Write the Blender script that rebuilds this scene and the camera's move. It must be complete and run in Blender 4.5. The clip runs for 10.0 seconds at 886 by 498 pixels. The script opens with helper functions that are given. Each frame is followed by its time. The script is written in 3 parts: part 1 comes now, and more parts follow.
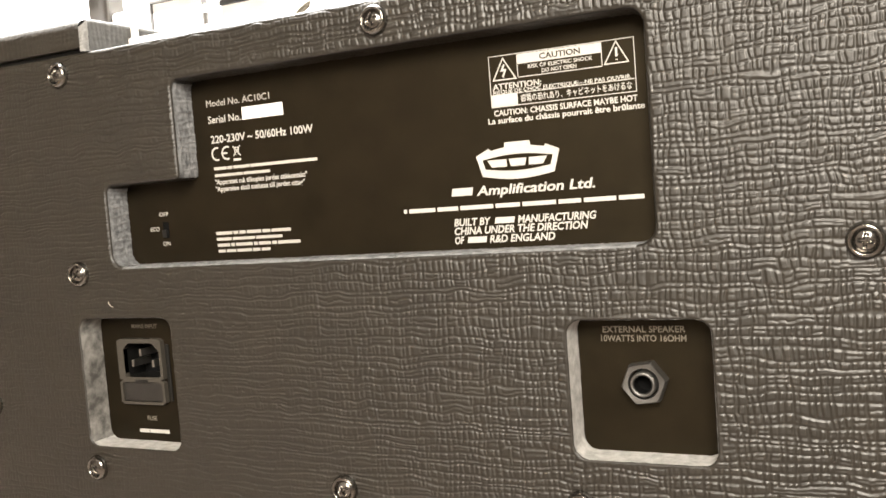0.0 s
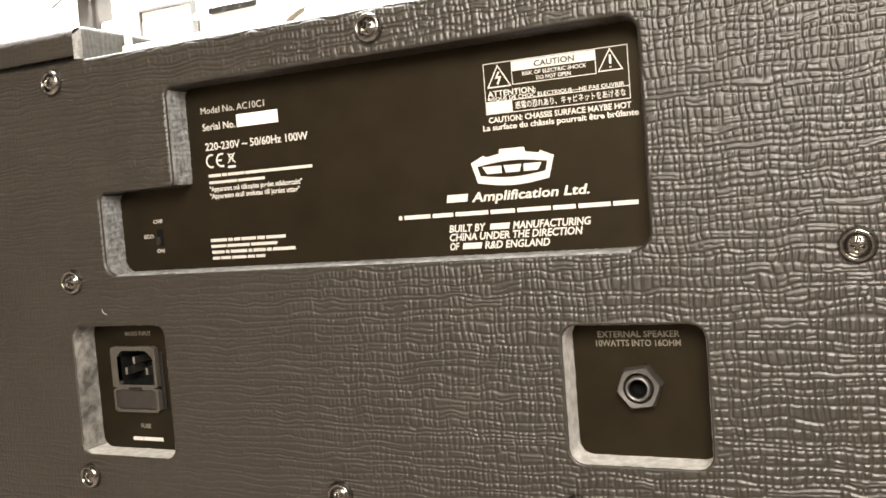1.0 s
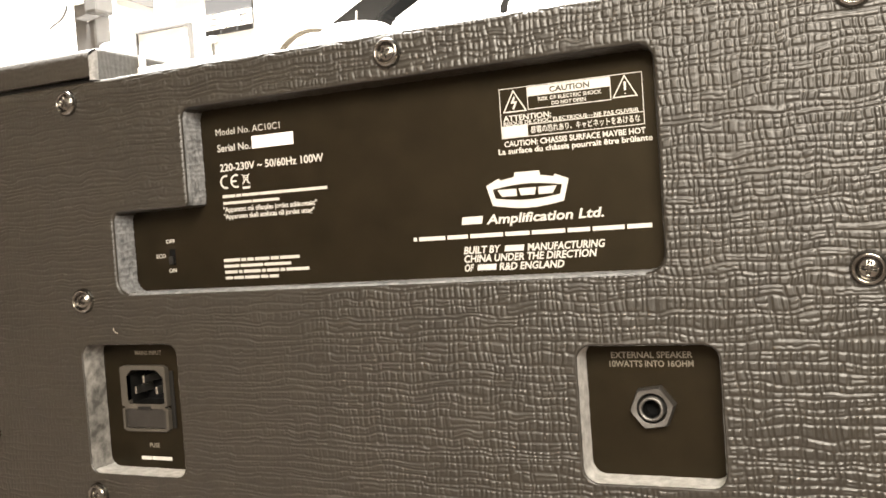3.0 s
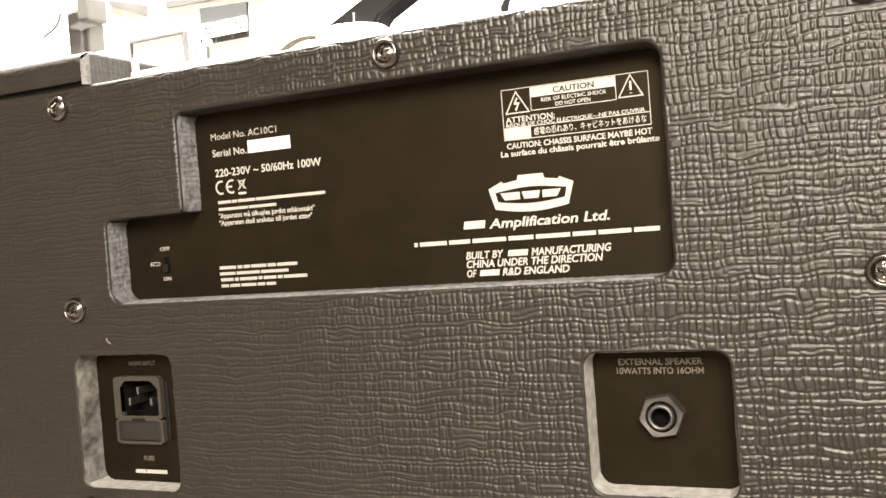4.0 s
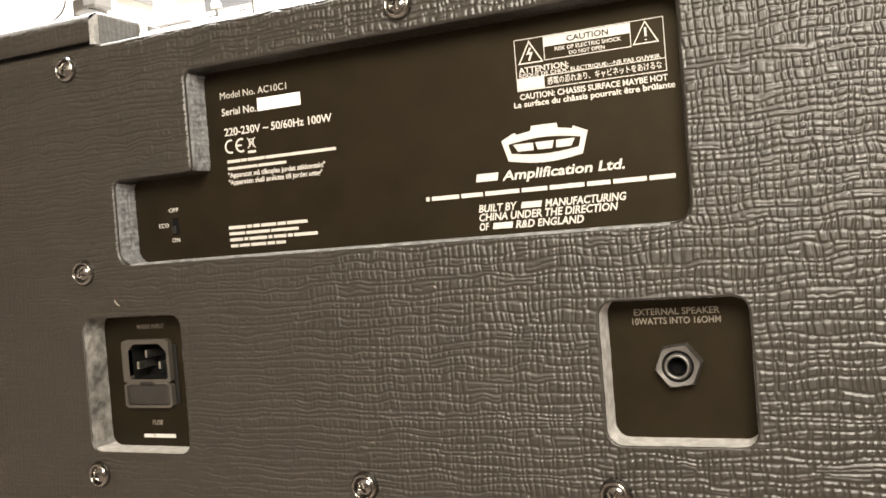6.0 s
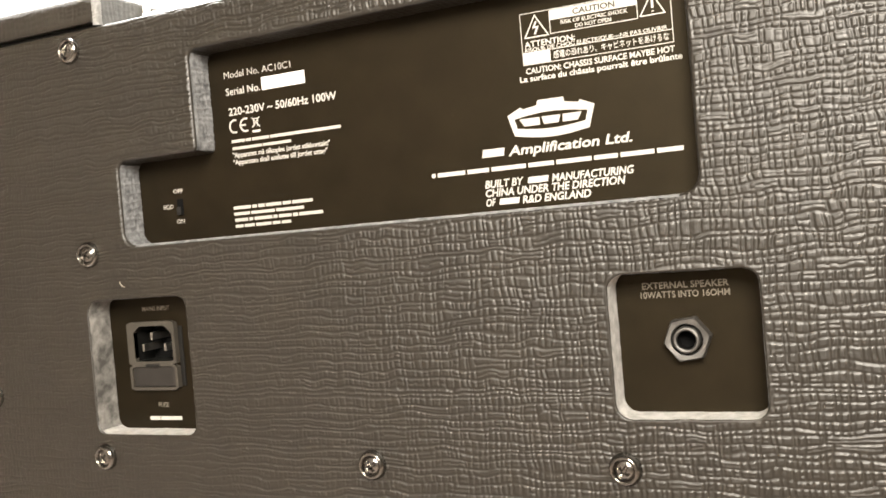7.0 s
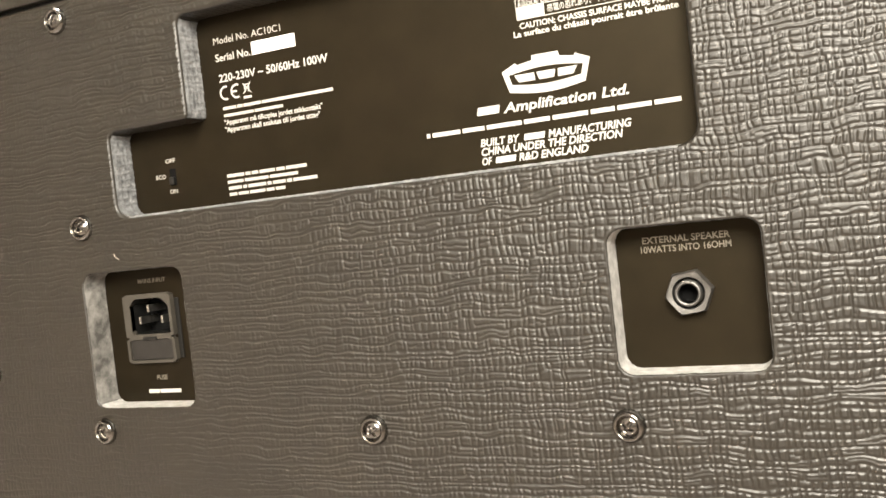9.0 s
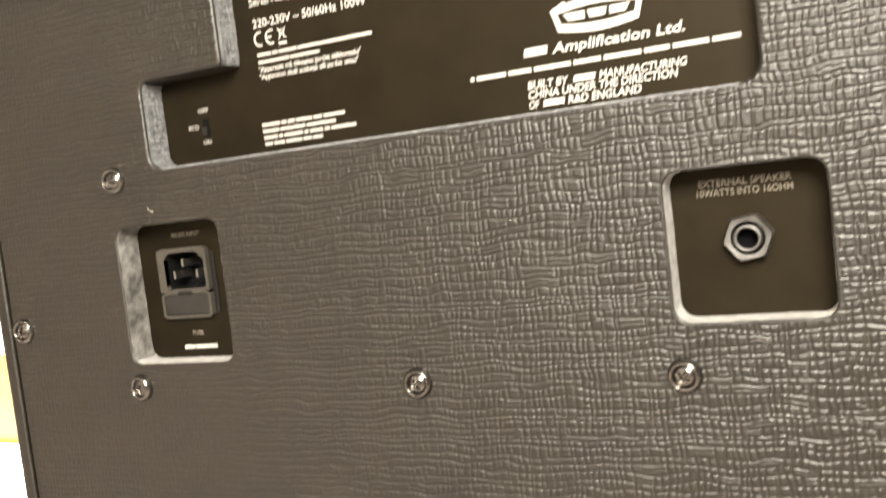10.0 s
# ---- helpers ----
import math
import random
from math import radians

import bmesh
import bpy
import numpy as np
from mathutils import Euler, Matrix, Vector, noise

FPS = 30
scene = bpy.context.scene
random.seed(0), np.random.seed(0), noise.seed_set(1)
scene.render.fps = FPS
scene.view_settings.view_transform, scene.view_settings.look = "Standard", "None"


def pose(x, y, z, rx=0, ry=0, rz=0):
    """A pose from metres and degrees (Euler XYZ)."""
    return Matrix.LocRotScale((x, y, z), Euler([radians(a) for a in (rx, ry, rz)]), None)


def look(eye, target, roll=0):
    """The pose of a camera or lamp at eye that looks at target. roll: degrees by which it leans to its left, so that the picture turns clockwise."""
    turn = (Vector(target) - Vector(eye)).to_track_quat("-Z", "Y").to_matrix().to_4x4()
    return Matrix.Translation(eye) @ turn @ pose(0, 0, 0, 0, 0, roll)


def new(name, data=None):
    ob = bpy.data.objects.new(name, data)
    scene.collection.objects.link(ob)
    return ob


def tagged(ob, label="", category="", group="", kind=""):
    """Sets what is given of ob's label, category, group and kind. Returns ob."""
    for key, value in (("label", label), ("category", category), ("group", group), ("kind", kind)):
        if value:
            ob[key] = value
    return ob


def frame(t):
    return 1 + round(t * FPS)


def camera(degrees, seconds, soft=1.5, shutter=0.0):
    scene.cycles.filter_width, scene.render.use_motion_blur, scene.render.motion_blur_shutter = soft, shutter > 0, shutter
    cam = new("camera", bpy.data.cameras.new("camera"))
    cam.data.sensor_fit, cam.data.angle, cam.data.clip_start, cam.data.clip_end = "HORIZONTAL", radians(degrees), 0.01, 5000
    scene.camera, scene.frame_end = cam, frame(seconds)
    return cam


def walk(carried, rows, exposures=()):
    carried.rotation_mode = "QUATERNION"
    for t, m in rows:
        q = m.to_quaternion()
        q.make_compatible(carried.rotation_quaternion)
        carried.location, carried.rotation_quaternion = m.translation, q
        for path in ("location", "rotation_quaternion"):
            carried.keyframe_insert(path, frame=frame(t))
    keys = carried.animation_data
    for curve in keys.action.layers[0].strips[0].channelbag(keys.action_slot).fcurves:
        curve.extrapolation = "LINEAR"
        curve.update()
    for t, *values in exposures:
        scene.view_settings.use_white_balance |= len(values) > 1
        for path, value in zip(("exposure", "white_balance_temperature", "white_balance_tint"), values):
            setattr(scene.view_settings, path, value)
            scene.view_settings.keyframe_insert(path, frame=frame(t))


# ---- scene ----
cam = camera(51.23, 10.0, soft=1.6, shutter=0.6)
# seconds, eye x y z, turn rx ry rz
PATH = [
    (0.0, 0.1751, -0.3136, 0.3310, 86.30, 4.42, 25.75),
    (0.2, 0.1751, -0.3116, 0.3316, 86.06, 4.67, 25.84),
    (0.5, 0.1742, -0.3128, 0.3281, 86.51, 4.57, 25.52),
    (0.8, 0.1736, -0.3156, 0.3308, 86.57, 4.51, 25.18),
    (1.0, 0.1730, -0.3166, 0.3304, 86.77, 4.53, 24.95),
    (1.2, 0.1732, -0.3188, 0.3357, 86.08, 4.73, 24.35),
    (1.5, 0.1693, -0.3200, 0.3390, 86.61, 4.52, 23.51),
    (1.8, 0.1611, -0.3240, 0.3358, 86.99, 4.27, 23.39),
    (2.0, 0.1629, -0.3243, 0.3306, 87.54, 3.89, 22.97),
    (2.2, 0.1678, -0.3230, 0.3329, 87.66, 3.76, 22.94),
    (2.5, 0.1685, -0.3226, 0.3361, 87.44, 4.19, 23.08),
    (2.8, 0.1660, -0.3272, 0.3344, 87.88, 4.19, 23.67),
    (3.0, 0.1638, -0.3269, 0.3307, 88.15, 4.08, 23.91),
    (3.2, 0.1640, -0.3251, 0.3312, 88.35, 4.08, 24.09),
    (4.3, 0.1560, -0.3187, 0.3250, 89.21, 4.46, 23.51),
    (4.5, 0.1556, -0.3197, 0.3215, 89.70, 4.36, 23.48),
    (5.0, 0.1541, -0.3190, 0.3166, 89.54, 4.41, 23.65),
    (5.2, 0.1550, -0.3207, 0.3173, 89.27, 4.47, 23.60),
    (5.5, 0.1523, -0.3209, 0.3118, 89.41, 4.50, 23.54),
    (5.7, 0.1524, -0.3180, 0.3105, 89.19, 4.47, 23.87),
    (6.8, 0.1479, -0.3204, 0.3014, 89.11, 4.82, 23.53),
    (7.0, 0.1488, -0.3177, 0.3007, 88.99, 4.93, 23.94),
    (7.2, 0.1463, -0.3180, 0.3013, 88.53, 5.30, 23.92),
    (7.5, 0.1416, -0.3150, 0.2958, 88.73, 5.30, 23.70),
    (7.8, 0.1424, -0.3159, 0.2935, 88.79, 5.47, 23.61),
    (8.0, 0.1429, -0.3148, 0.2917, 88.51, 5.64, 23.60),
    (8.2, 0.1454, -0.3146, 0.2926, 88.20, 5.78, 23.59),
    (8.5, 0.1462, -0.3129, 0.2916, 88.06, 6.02, 23.81),
    (8.8, 0.1471, -0.3145, 0.2932, 87.96, 6.16, 23.77),
    (9.0, 0.1470, -0.3137, 0.2919, 87.96, 6.33, 23.86),
    (9.2, 0.1444, -0.3125, 0.2925, 87.81, 6.45, 24.04),
    (9.5, 0.1396, -0.3105, 0.2912, 87.22, 6.83, 24.13),
    (9.7, 0.1371, -0.3084, 0.2921, 86.46, 6.98, 24.41),
    (9.9, 0.1358, -0.3085, 0.2857, 86.65, 6.78, 25.12),
    (10.0, 0.1310, -0.3096, 0.2855, 86.05, 6.78, 24.64),
]
walk(cam, [(t, pose(x, y, z, rx, ry, rz)) for t, x, y, z, rx, ry, rz in PATH], ((0.0, -0.02, 6400, 10), (1.5, 0.06, 6450, 10), (3.2, 0.06, 6600, 10), (4.5, -0.08, 6600, 10), (5.5, -0.06, 6600, 10), (7.0, 0.26, 6400, 10), (9.0, 0.50, 6380, 8), (10.0, 0.54, 6380, 8)))

# ---- light ----
world = bpy.data.worlds.new("room_air")
scene.world = world
world.use_nodes = True
world.node_tree.nodes["Background"].inputs[0].default_value = (1.0, 0.86, 0.66, 1)
world.node_tree.nodes["Background"].inputs[1].default_value = 0.006


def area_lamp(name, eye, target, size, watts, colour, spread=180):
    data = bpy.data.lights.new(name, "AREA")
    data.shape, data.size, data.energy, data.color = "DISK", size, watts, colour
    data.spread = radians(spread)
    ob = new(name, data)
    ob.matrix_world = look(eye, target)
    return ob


# unseen lamp added to light the panel; its window opening is invented
area_lamp("unseen_front_lamp", (0.38, -0.86, 0.80), (0.14, 0.0, 0.36), 0.54, 30, (1.0, 0.905, 0.77))
# unseen lamp added overhead to whiten the far wall; no fixture is modelled
area_lamp("unseen_wall_lamp", (-0.45, 0.20, 2.30), (-0.50, 0.56, 0.70), 0.30, 400, (1.0, 0.98, 0.96), 120)


# ---- materials ----
def material(name, colour, rough=0.5, metal=0.0, vary=0.0, size=0.01, bump=0.0, bump_size=0.002, spec=0.5, colour2=None, coat=0.0):
    m = bpy.data.materials.new(name)
    m.use_nodes = True
    n, l = m.node_tree.nodes, m.node_tree.links
    b = n["Principled BSDF"]
    b.inputs["Roughness"].default_value = rough
    b.inputs["Metallic"].default_value = metal
    b.inputs["Specular IOR Level"].default_value = spec
    b.inputs["Coat Weight"].default_value = coat
    b.inputs["Base Color"].default_value = (*colour, 1)
    co = n.new("ShaderNodeTexCoord")
    if vary or colour2:
        big = n.new("ShaderNodeTexNoise")
        big.inputs["Scale"].default_value = 1 / size
        big.inputs["Detail"].default_value = 6
        big.inputs["Roughness"].default_value = 0.65
        l.new(co.outputs["Object"], big.inputs["Vector"])
        ramp = n.new("ShaderNodeValToRGB")
        c2 = colour2 or tuple(c * (1 + vary) for c in colour)
        c1 = colour if colour2 else tuple(c * (1 - vary) for c in colour)
        ramp.color_ramp.elements[0].position, ramp.color_ramp.elements[1].position = 0.35, 0.65
        ramp.color_ramp.elements[0].color, ramp.color_ramp.elements[1].color = (*c1, 1), (*c2, 1)
        l.new(big.outputs["Fac"], ramp.inputs["Fac"])
        l.new(ramp.outputs["Color"], b.inputs["Base Color"])
        mr = n.new("ShaderNodeMapRange")
        mr.inputs["To Min"].default_value, mr.inputs["To Max"].default_value = rough * 0.85, min(1, rough * 1.15)
        l.new(big.outputs["Fac"], mr.inputs["Value"])
        l.new(mr.outputs["Result"], b.inputs["Roughness"])
    if bump:
        fine = n.new("ShaderNodeTexNoise")
        fine.inputs["Scale"].default_value = 1 / bump_size
        fine.inputs["Detail"].default_value = 4
        l.new(co.outputs["Object"], fine.inputs["Vector"])
        bu = n.new("ShaderNodeBump")
        bu.inputs["Strength"].default_value = 1.0
        bu.inputs["Distance"].default_value = bump
        l.new(fine.outputs["Fac"], bu.inputs["Height"])
        l.new(bu.outputs["Normal"], b.inputs["Normal"])
    return m


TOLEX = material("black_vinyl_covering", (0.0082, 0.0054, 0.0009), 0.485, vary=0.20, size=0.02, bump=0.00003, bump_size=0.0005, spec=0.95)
# vinyl lightened where light strikes the lining; undersides stay black vinyl
LIT_VINYL = material("lit_side_vinyl", (0.105, 0.108, 0.112), 0.6, colour2=(0.29, 0.295, 0.30), size=0.0035, bump=0.00006, bump_size=0.0008)
PLATE = material("black_painted_steel", (0.0068, 0.0049, 0.0025), 0.52, vary=0.25, size=0.016, bump=0.00001, bump_size=0.0006, spec=0.24)
PLATE.node_tree.nodes["Principled BSDF"].inputs["Specular Tint"].default_value = (1.0, 0.84, 0.58, 1)
PRINT = material("white_silkscreen", (0.52, 0.505, 0.47), 0.6, vary=0.04, size=0.004)
# grey of the socket print includes the shade under the opening edges
PRINT_GREY = material("grey_shaded_silkscreen", (0.19, 0.168, 0.132), 0.6, vary=0.06, size=0.004)
# white print drawn dimmer, for shade on the model line and thin print
PRINT_DIM = material("dim_silkscreen", (0.46, 0.44, 0.40), 0.6, vary=0.06, size=0.004)
PAPER = material("white_paper_label", (0.82, 0.80, 0.77), 0.7, vary=0.03, size=0.01)
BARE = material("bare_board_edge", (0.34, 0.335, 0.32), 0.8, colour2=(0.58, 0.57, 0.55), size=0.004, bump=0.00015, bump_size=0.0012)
# stains plus the shade on these faces, mixed into one grey
BARE_SHADED = material("stained_shaded_board", (0.075, 0.072, 0.066), 0.8, colour2=(0.30, 0.290, 0.270), size=0.007, bump=0.0002, bump_size=0.0012)
NICKEL = material("nickel_plated_steel", (0.22, 0.208, 0.190), 0.20, 1.0, vary=0.12, size=0.003, bump=0.00001, bump_size=0.0006)
DULL = material("dull_zinc_nut", (0.19, 0.185, 0.176), 0.50, 1.0, vary=0.10, size=0.004, bump=0.00002, bump_size=0.0008)
DARK = material("dark_hollow", (0.004, 0.004, 0.004), 0.8, spec=0.1)
PIN = material("tinned_brass", (0.50, 0.48, 0.44), 0.36, 1.0, vary=0.1, size=0.003)
PLASTIC = material("grey_black_plastic", (0.056, 0.050, 0.041), 0.42, vary=0.10, size=0.004, bump=0.00001, bump_size=0.0004)
DRAWER = material("fuse_drawer_plastic", (0.022, 0.020, 0.018), 0.36, vary=0.15, size=0.006)
BLACK_PLASTIC = material("black_plastic", (0.007, 0.007, 0.0065), 0.4, vary=0.1, size=0.005)
# grey put in for the light on the end face; the vinyl is black
LIT_END = material("lit_end_vinyl", (0.050, 0.048, 0.044), 0.6, colour2=(0.090, 0.087, 0.081), size=0.003, bump=0.00005, bump_size=0.0008)
# highlight on the rounded black corner, painted as a pale tone
LIT_CORNER = material("lit_vinyl_corner", (0.15, 0.148, 0.143), 0.6, colour2=(0.32, 0.317, 0.308), size=0.004, bump=0.00006, bump_size=0.0008)
PIPING = material("white_piping", (0.80, 0.77, 0.70), 0.5, vary=0.05, size=0.004)
WALL = material("white_wall_paint", (0.80, 0.78, 0.74), 0.85, vary=0.03, size=0.3, bump=0.0004, bump_size=0.004)
FLOOR = material("white_board_paint", (0.76, 0.74, 0.70), 0.5, vary=0.06, size=0.15)
BROWN = material("darkened_floor_boards", (0.045, 0.032, 0.022), 0.6, vary=0.25, size=0.08, bump=0.0003, bump_size=0.01)
JOINT = material("dark_joint", (0.05, 0.045, 0.04), 0.9)
PINE = material("yellow_pine", (0.30, 0.18, 0.022), 0.5, vary=0.15, size=0.04)
GREY = material("grey_painted_metal", (0.105, 0.100, 0.092), 0.45, vary=0.1, size=0.02)
SIGN = material("dark_grey_card", (0.034, 0.033, 0.032), 0.8, vary=0.05, size=0.02)
CARD = material("white_card", (0.82, 0.80, 0.77), 0.7, vary=0.03, size=0.05)
TAN = material("tan_card", (0.17, 0.15, 0.115), 0.6, vary=0.1, size=0.01)
LINT = material("pale_lint", (0.45, 0.42, 0.36), 0.9, vary=0.1, size=0.001)


# ---- mesh helpers ----
def mesh_of(name, verts, faces, mat, smooth=False):
    me = bpy.data.meshes.new(name)
    me.from_pydata([tuple(v) for v in verts], [], [tuple(f) for f in faces])
    me.materials.append(mat)
    if smooth:
        me.shade_smooth()
    me.update()
    return me


def part(name, bm, mat, parent, label="", smooth=False):
    me = bpy.data.meshes.new(name)
    bm.normal_update()
    bm.to_mesh(me)
    bm.free()
    me.materials.append(mat)
    if smooth:
        me.shade_smooth()
    ob = new(name, me)
    ob.parent = parent
    return tagged(ob, label)


def add_box(bm, x0, x1, y0, y1, z0, z1, bevel=0.0, segments=2):
    got = bmesh.ops.create_cube(bm, size=1)["verts"]
    for v in got:
        v.co = Vector(((x0 + x1) / 2 + v.co.x * (x1 - x0), (y0 + y1) / 2 + v.co.y * (y1 - y0), (z0 + z1) / 2 + v.co.z * (z1 - z0)))
    if bevel:
        edges = list({e for v in got for e in v.link_edges})
        bmesh.ops.bevel(bm, geom=edges, offset=bevel, segments=segments, profile=0.6, affect="EDGES")
    return bm


def box(x0, x1, y0, y1, z0, z1, bevel=0.0, segments=2):
    return add_box(bmesh.new(), x0, x1, y0, y1, z0, z1, bevel, segments)


def rounded(corners, steps=6):
    """A polygon in the x z plane with rounded corners: rows of x, z, radius."""
    out, n = [], len(corners)
    for i, (x, z, r) in enumerate(corners):
        p = Vector((x, z))
        a, b = Vector(corners[i - 1][:2]) - p, Vector(corners[(i + 1) % n][:2]) - p
        a.normalize(), b.normalize()
        if r <= 0:
            out.append(p)
            continue
        half = a.angle(b) / 2
        t = r / math.tan(half)
        s, e = p + a * t, p + b * t
        c = p + (a + b).normalized() * (r / math.sin(half))
        a0, a1 = math.atan2(*(s - c).yx), math.atan2(*(e - c).yx)
        d = (a1 - a0 + math.pi) % (2 * math.pi) - math.pi
        out += [c + r * Vector((math.cos(a0 + d * k / steps), math.sin(a0 + d * k / steps))) for k in range(steps + 1)]
    return out


def prism(outline, y0, y1, bm=None):
    """A solid between two depths from an outline in x and z."""
    bm = bm or bmesh.new()
    front = [bm.verts.new((p[0], y0, p[1])) for p in outline]
    back = [bm.verts.new((p[0], y1, p[1])) for p in outline]
    bm.faces.new(front)
    bm.faces.new(back[::-1])
    n = len(outline)
    for i in range(n):
        bm.faces.new((front[i], back[i], back[(i + 1) % n], front[(i + 1) % n]))
    bmesh.ops.recalc_face_normals(bm, faces=bm.faces)
    return bm


def ring_wall(outline, rows, ragged=0.0, run=False):
    """A lining that follows an outline, closed or (run) an open run of it, between rows of depth."""
    bm = bmesh.new()
    if ragged:
        pts = [Vector((p[0], p[1])) for p in outline]
        mid = sum(pts, Vector((0, 0))) / len(pts)
        outline = []
        for a, b in zip(pts, pts[1:] + ([] if run else pts[:1])):
            steps = max(1, int((b - a).length / 0.0022))
            outline += [a.lerp(b, k / steps) for k in range(steps)]
        if run:
            outline.append(pts[-1])
    loops = []
    for y in rows:
        ring = []
        for p in outline:
            q = Vector((p[0], p[1]))
            if ragged:
                q += (mid - q).normalized() * ragged * (random.random() ** 2)
            ring.append(bm.verts.new((q.x, y + (random.uniform(-0.5, 0.5) * ragged if ragged else 0), q.y)))
        loops.append(ring)
    n = len(outline)
    for a, b in zip(loops, loops[1:]):
        for i in range(n - 1 if run else n):
            bm.faces.new((a[i], a[(i + 1) % n], b[(i + 1) % n], b[i]))
    return bm


def lathe(profile, steps=32):
    """A turned body round the y axis: rows of radius, y."""
    bm = bmesh.new()
    loops = [[bm.verts.new((r * math.cos(2 * math.pi * k / steps), y, r * math.sin(2 * math.pi * k / steps))) for k in range(steps)] for r, y in profile]
    for a, b in zip(loops, loops[1:]):
        for k in range(steps):
            bm.faces.new((a[k], a[(k + 1) % steps], b[(k + 1) % steps], b[k]))
    bmesh.ops.recalc_face_normals(bm, faces=bm.faces)
    return bm


# ---- the room ----
def wall(name, x0, x1, y0, y1, z0, z1, mat=None, label="plain white painted wall"):
    me = bpy.data.meshes.new(name)
    bm = box(x0, x1, y0, y1, z0, z1)
    bm.to_mesh(me)
    bm.free()
    me.materials.append(mat or WALL)
    return tagged(new(name, me), label, "wall", kind="structure")


RX0, RX1, RY0, RY1, RZ = -1.6, 1.5, -0.8, 0.56, 2.4
# unseen walls and ceiling kept dark so they bounce little light at the panel
DIM = material("dark_unseen_paint", (0.075, 0.060, 0.045), 0.85, vary=0.08, size=0.3, bump=0.0004, bump_size=0.004)
wall("wall_north", RX0 - 0.1, RX1 + 0.1, RY1, RY1 + 0.1, 0, RZ)
# opening invented to house the added front lamp
WX0, WX1, WZ0, WZ1 = 0.10, 0.66, 0.52, 1.08
south = wall("wall_south", RX0 - 0.1, RX1 + 0.1, RY0 - 0.1, RY0, 0, WZ0, DIM, "unseen dark wall with an opening added for a lamp")
bm = bmesh.new()
bm.from_mesh(south.data)
for x0, x1, z0, z1 in ((RX0 - 0.1, WX0, WZ0, WZ1), (WX1, RX1 + 0.1, WZ0, WZ1), (RX0 - 0.1, RX1 + 0.1, WZ1, RZ)):
    add_box(bm, x0, x1, RY0 - 0.1, RY0, z0, z1)
bm.to_mesh(south.data)
bm.free()
wall("wall_west", RX0 - 0.1, RX0, RY0, RY1, 0, RZ, DIM, "unseen wall, kept dark to cut bounce light")
wall("wall_east", RX1, RX1 + 0.1, RY0, RY1, 0, RZ, DIM, "unseen wall, kept dark to cut bounce light")
wall("ceiling", RX0 - 0.1, RX1 + 0.1, RY0 - 0.1, RY1 + 0.1, RZ, RZ + 0.1, DIM, "unseen ceiling, kept dark to cut bounce light")["category"] = "ceiling"
# floor before the amplifier kept dark so the panel reflects little light
floor = wall("floor", RX0 - 0.1, RX1 + 0.1, RY0 - 0.1, RY1 + 0.1, -0.1, -0.003, JOINT, "unseen floor boards, darkened to cut reflections in the panel")
floor["category"] = "floor"
board = bpy.data.meshes.new("board")
bm = box(RX0, RX1, -0.0468, 0.0468, -0.02, 0.0, 0.0015)
bm.to_mesh(board)
bm.free()
board.materials.append(BROWN)
for k in range(15):
    ob = new("board", board)
    ob.parent = floor
    ob.location = (0, 0.502 - 0.095 * k, 0)
# the white floor itself, laid as strips over the darkened boards
for k in range(3):
    ob = new("white_floor_strip", bpy.data.meshes.new("white_floor_strip"))
    bm = box(-1.45, -0.42, 0.250 + 0.097 * k, 0.343 + 0.097 * k, 0.0, 0.012, 0.001)
    bm.to_mesh(ob.data)
    bm.free()
    ob.data.materials.append(FLOOR)
    tagged(ob, "strip of white floor by the wall, laid over the darkened boards", "plank", "planks by the wall")
skirt = wall("baseboard", RX0, RX1, RY1 - 0.014, RY1, 0.001, 0.13, PINE, "yellow pine baseboard")
skirt["category"] = "baseboard"

# ---- the amplifier ----
amp = tagged(new("guitar_amplifier"), "black vinyl-covered guitar amplifier seen from its back panel", "amplifier")
PX, PTOP, PBOT, DEEP = 0.2452, 0.4058, 0.030, 0.0134

BIG = rounded([(-0.1035, 0.3872, 0.004), (0.1026, 0.3872, 0.006), (0.1026, 0.3068, 0.007), (-0.1472, 0.3068, 0.006), (-0.1472, 0.3442, 0.004), (-0.1035, 0.3442, 0.0025)])
SPK = rounded([(0.0682, 0.2808, 0.0055), (0.1192, 0.2808, 0.0055), (0.1192, 0.2300, 0.0055), (0.0682, 0.2300, 0.0055)])
MAINS = rounded([(-0.1723, 0.2834, 0.0055), (-0.1165, 0.2834, 0.0055), (-0.1165, 0.2224, 0.0055), (-0.1723, 0.2224, 0.0055)])
OPENINGS = ((BIG, 0.0018), (SPK, 0.0007), (MAINS, 0.0007))


def lattice(x, z, sx, sz, rng):
    """Smooth random values between -1 and 1 on a grid of cells sx by sz."""
    u, v = x / sx, z / sz
    i, j = np.floor(u).astype(int), np.floor(v).astype(int)
    fu, fv = u - i, v - j
    fu, fv = fu * fu * (3 - 2 * fu), fv * fv * (3 - 2 * fv)
    i -= i.min()
    j -= j.min()
    t = rng.uniform(-1, 1, (i.max() + 2, j.max() + 2))
    return (t[i, j] * (1 - fu) + t[i + 1, j] * fu) * (1 - fv) + (t[i, j + 1] * (1 - fu) + t[i + 1, j + 1] * fu) * fv


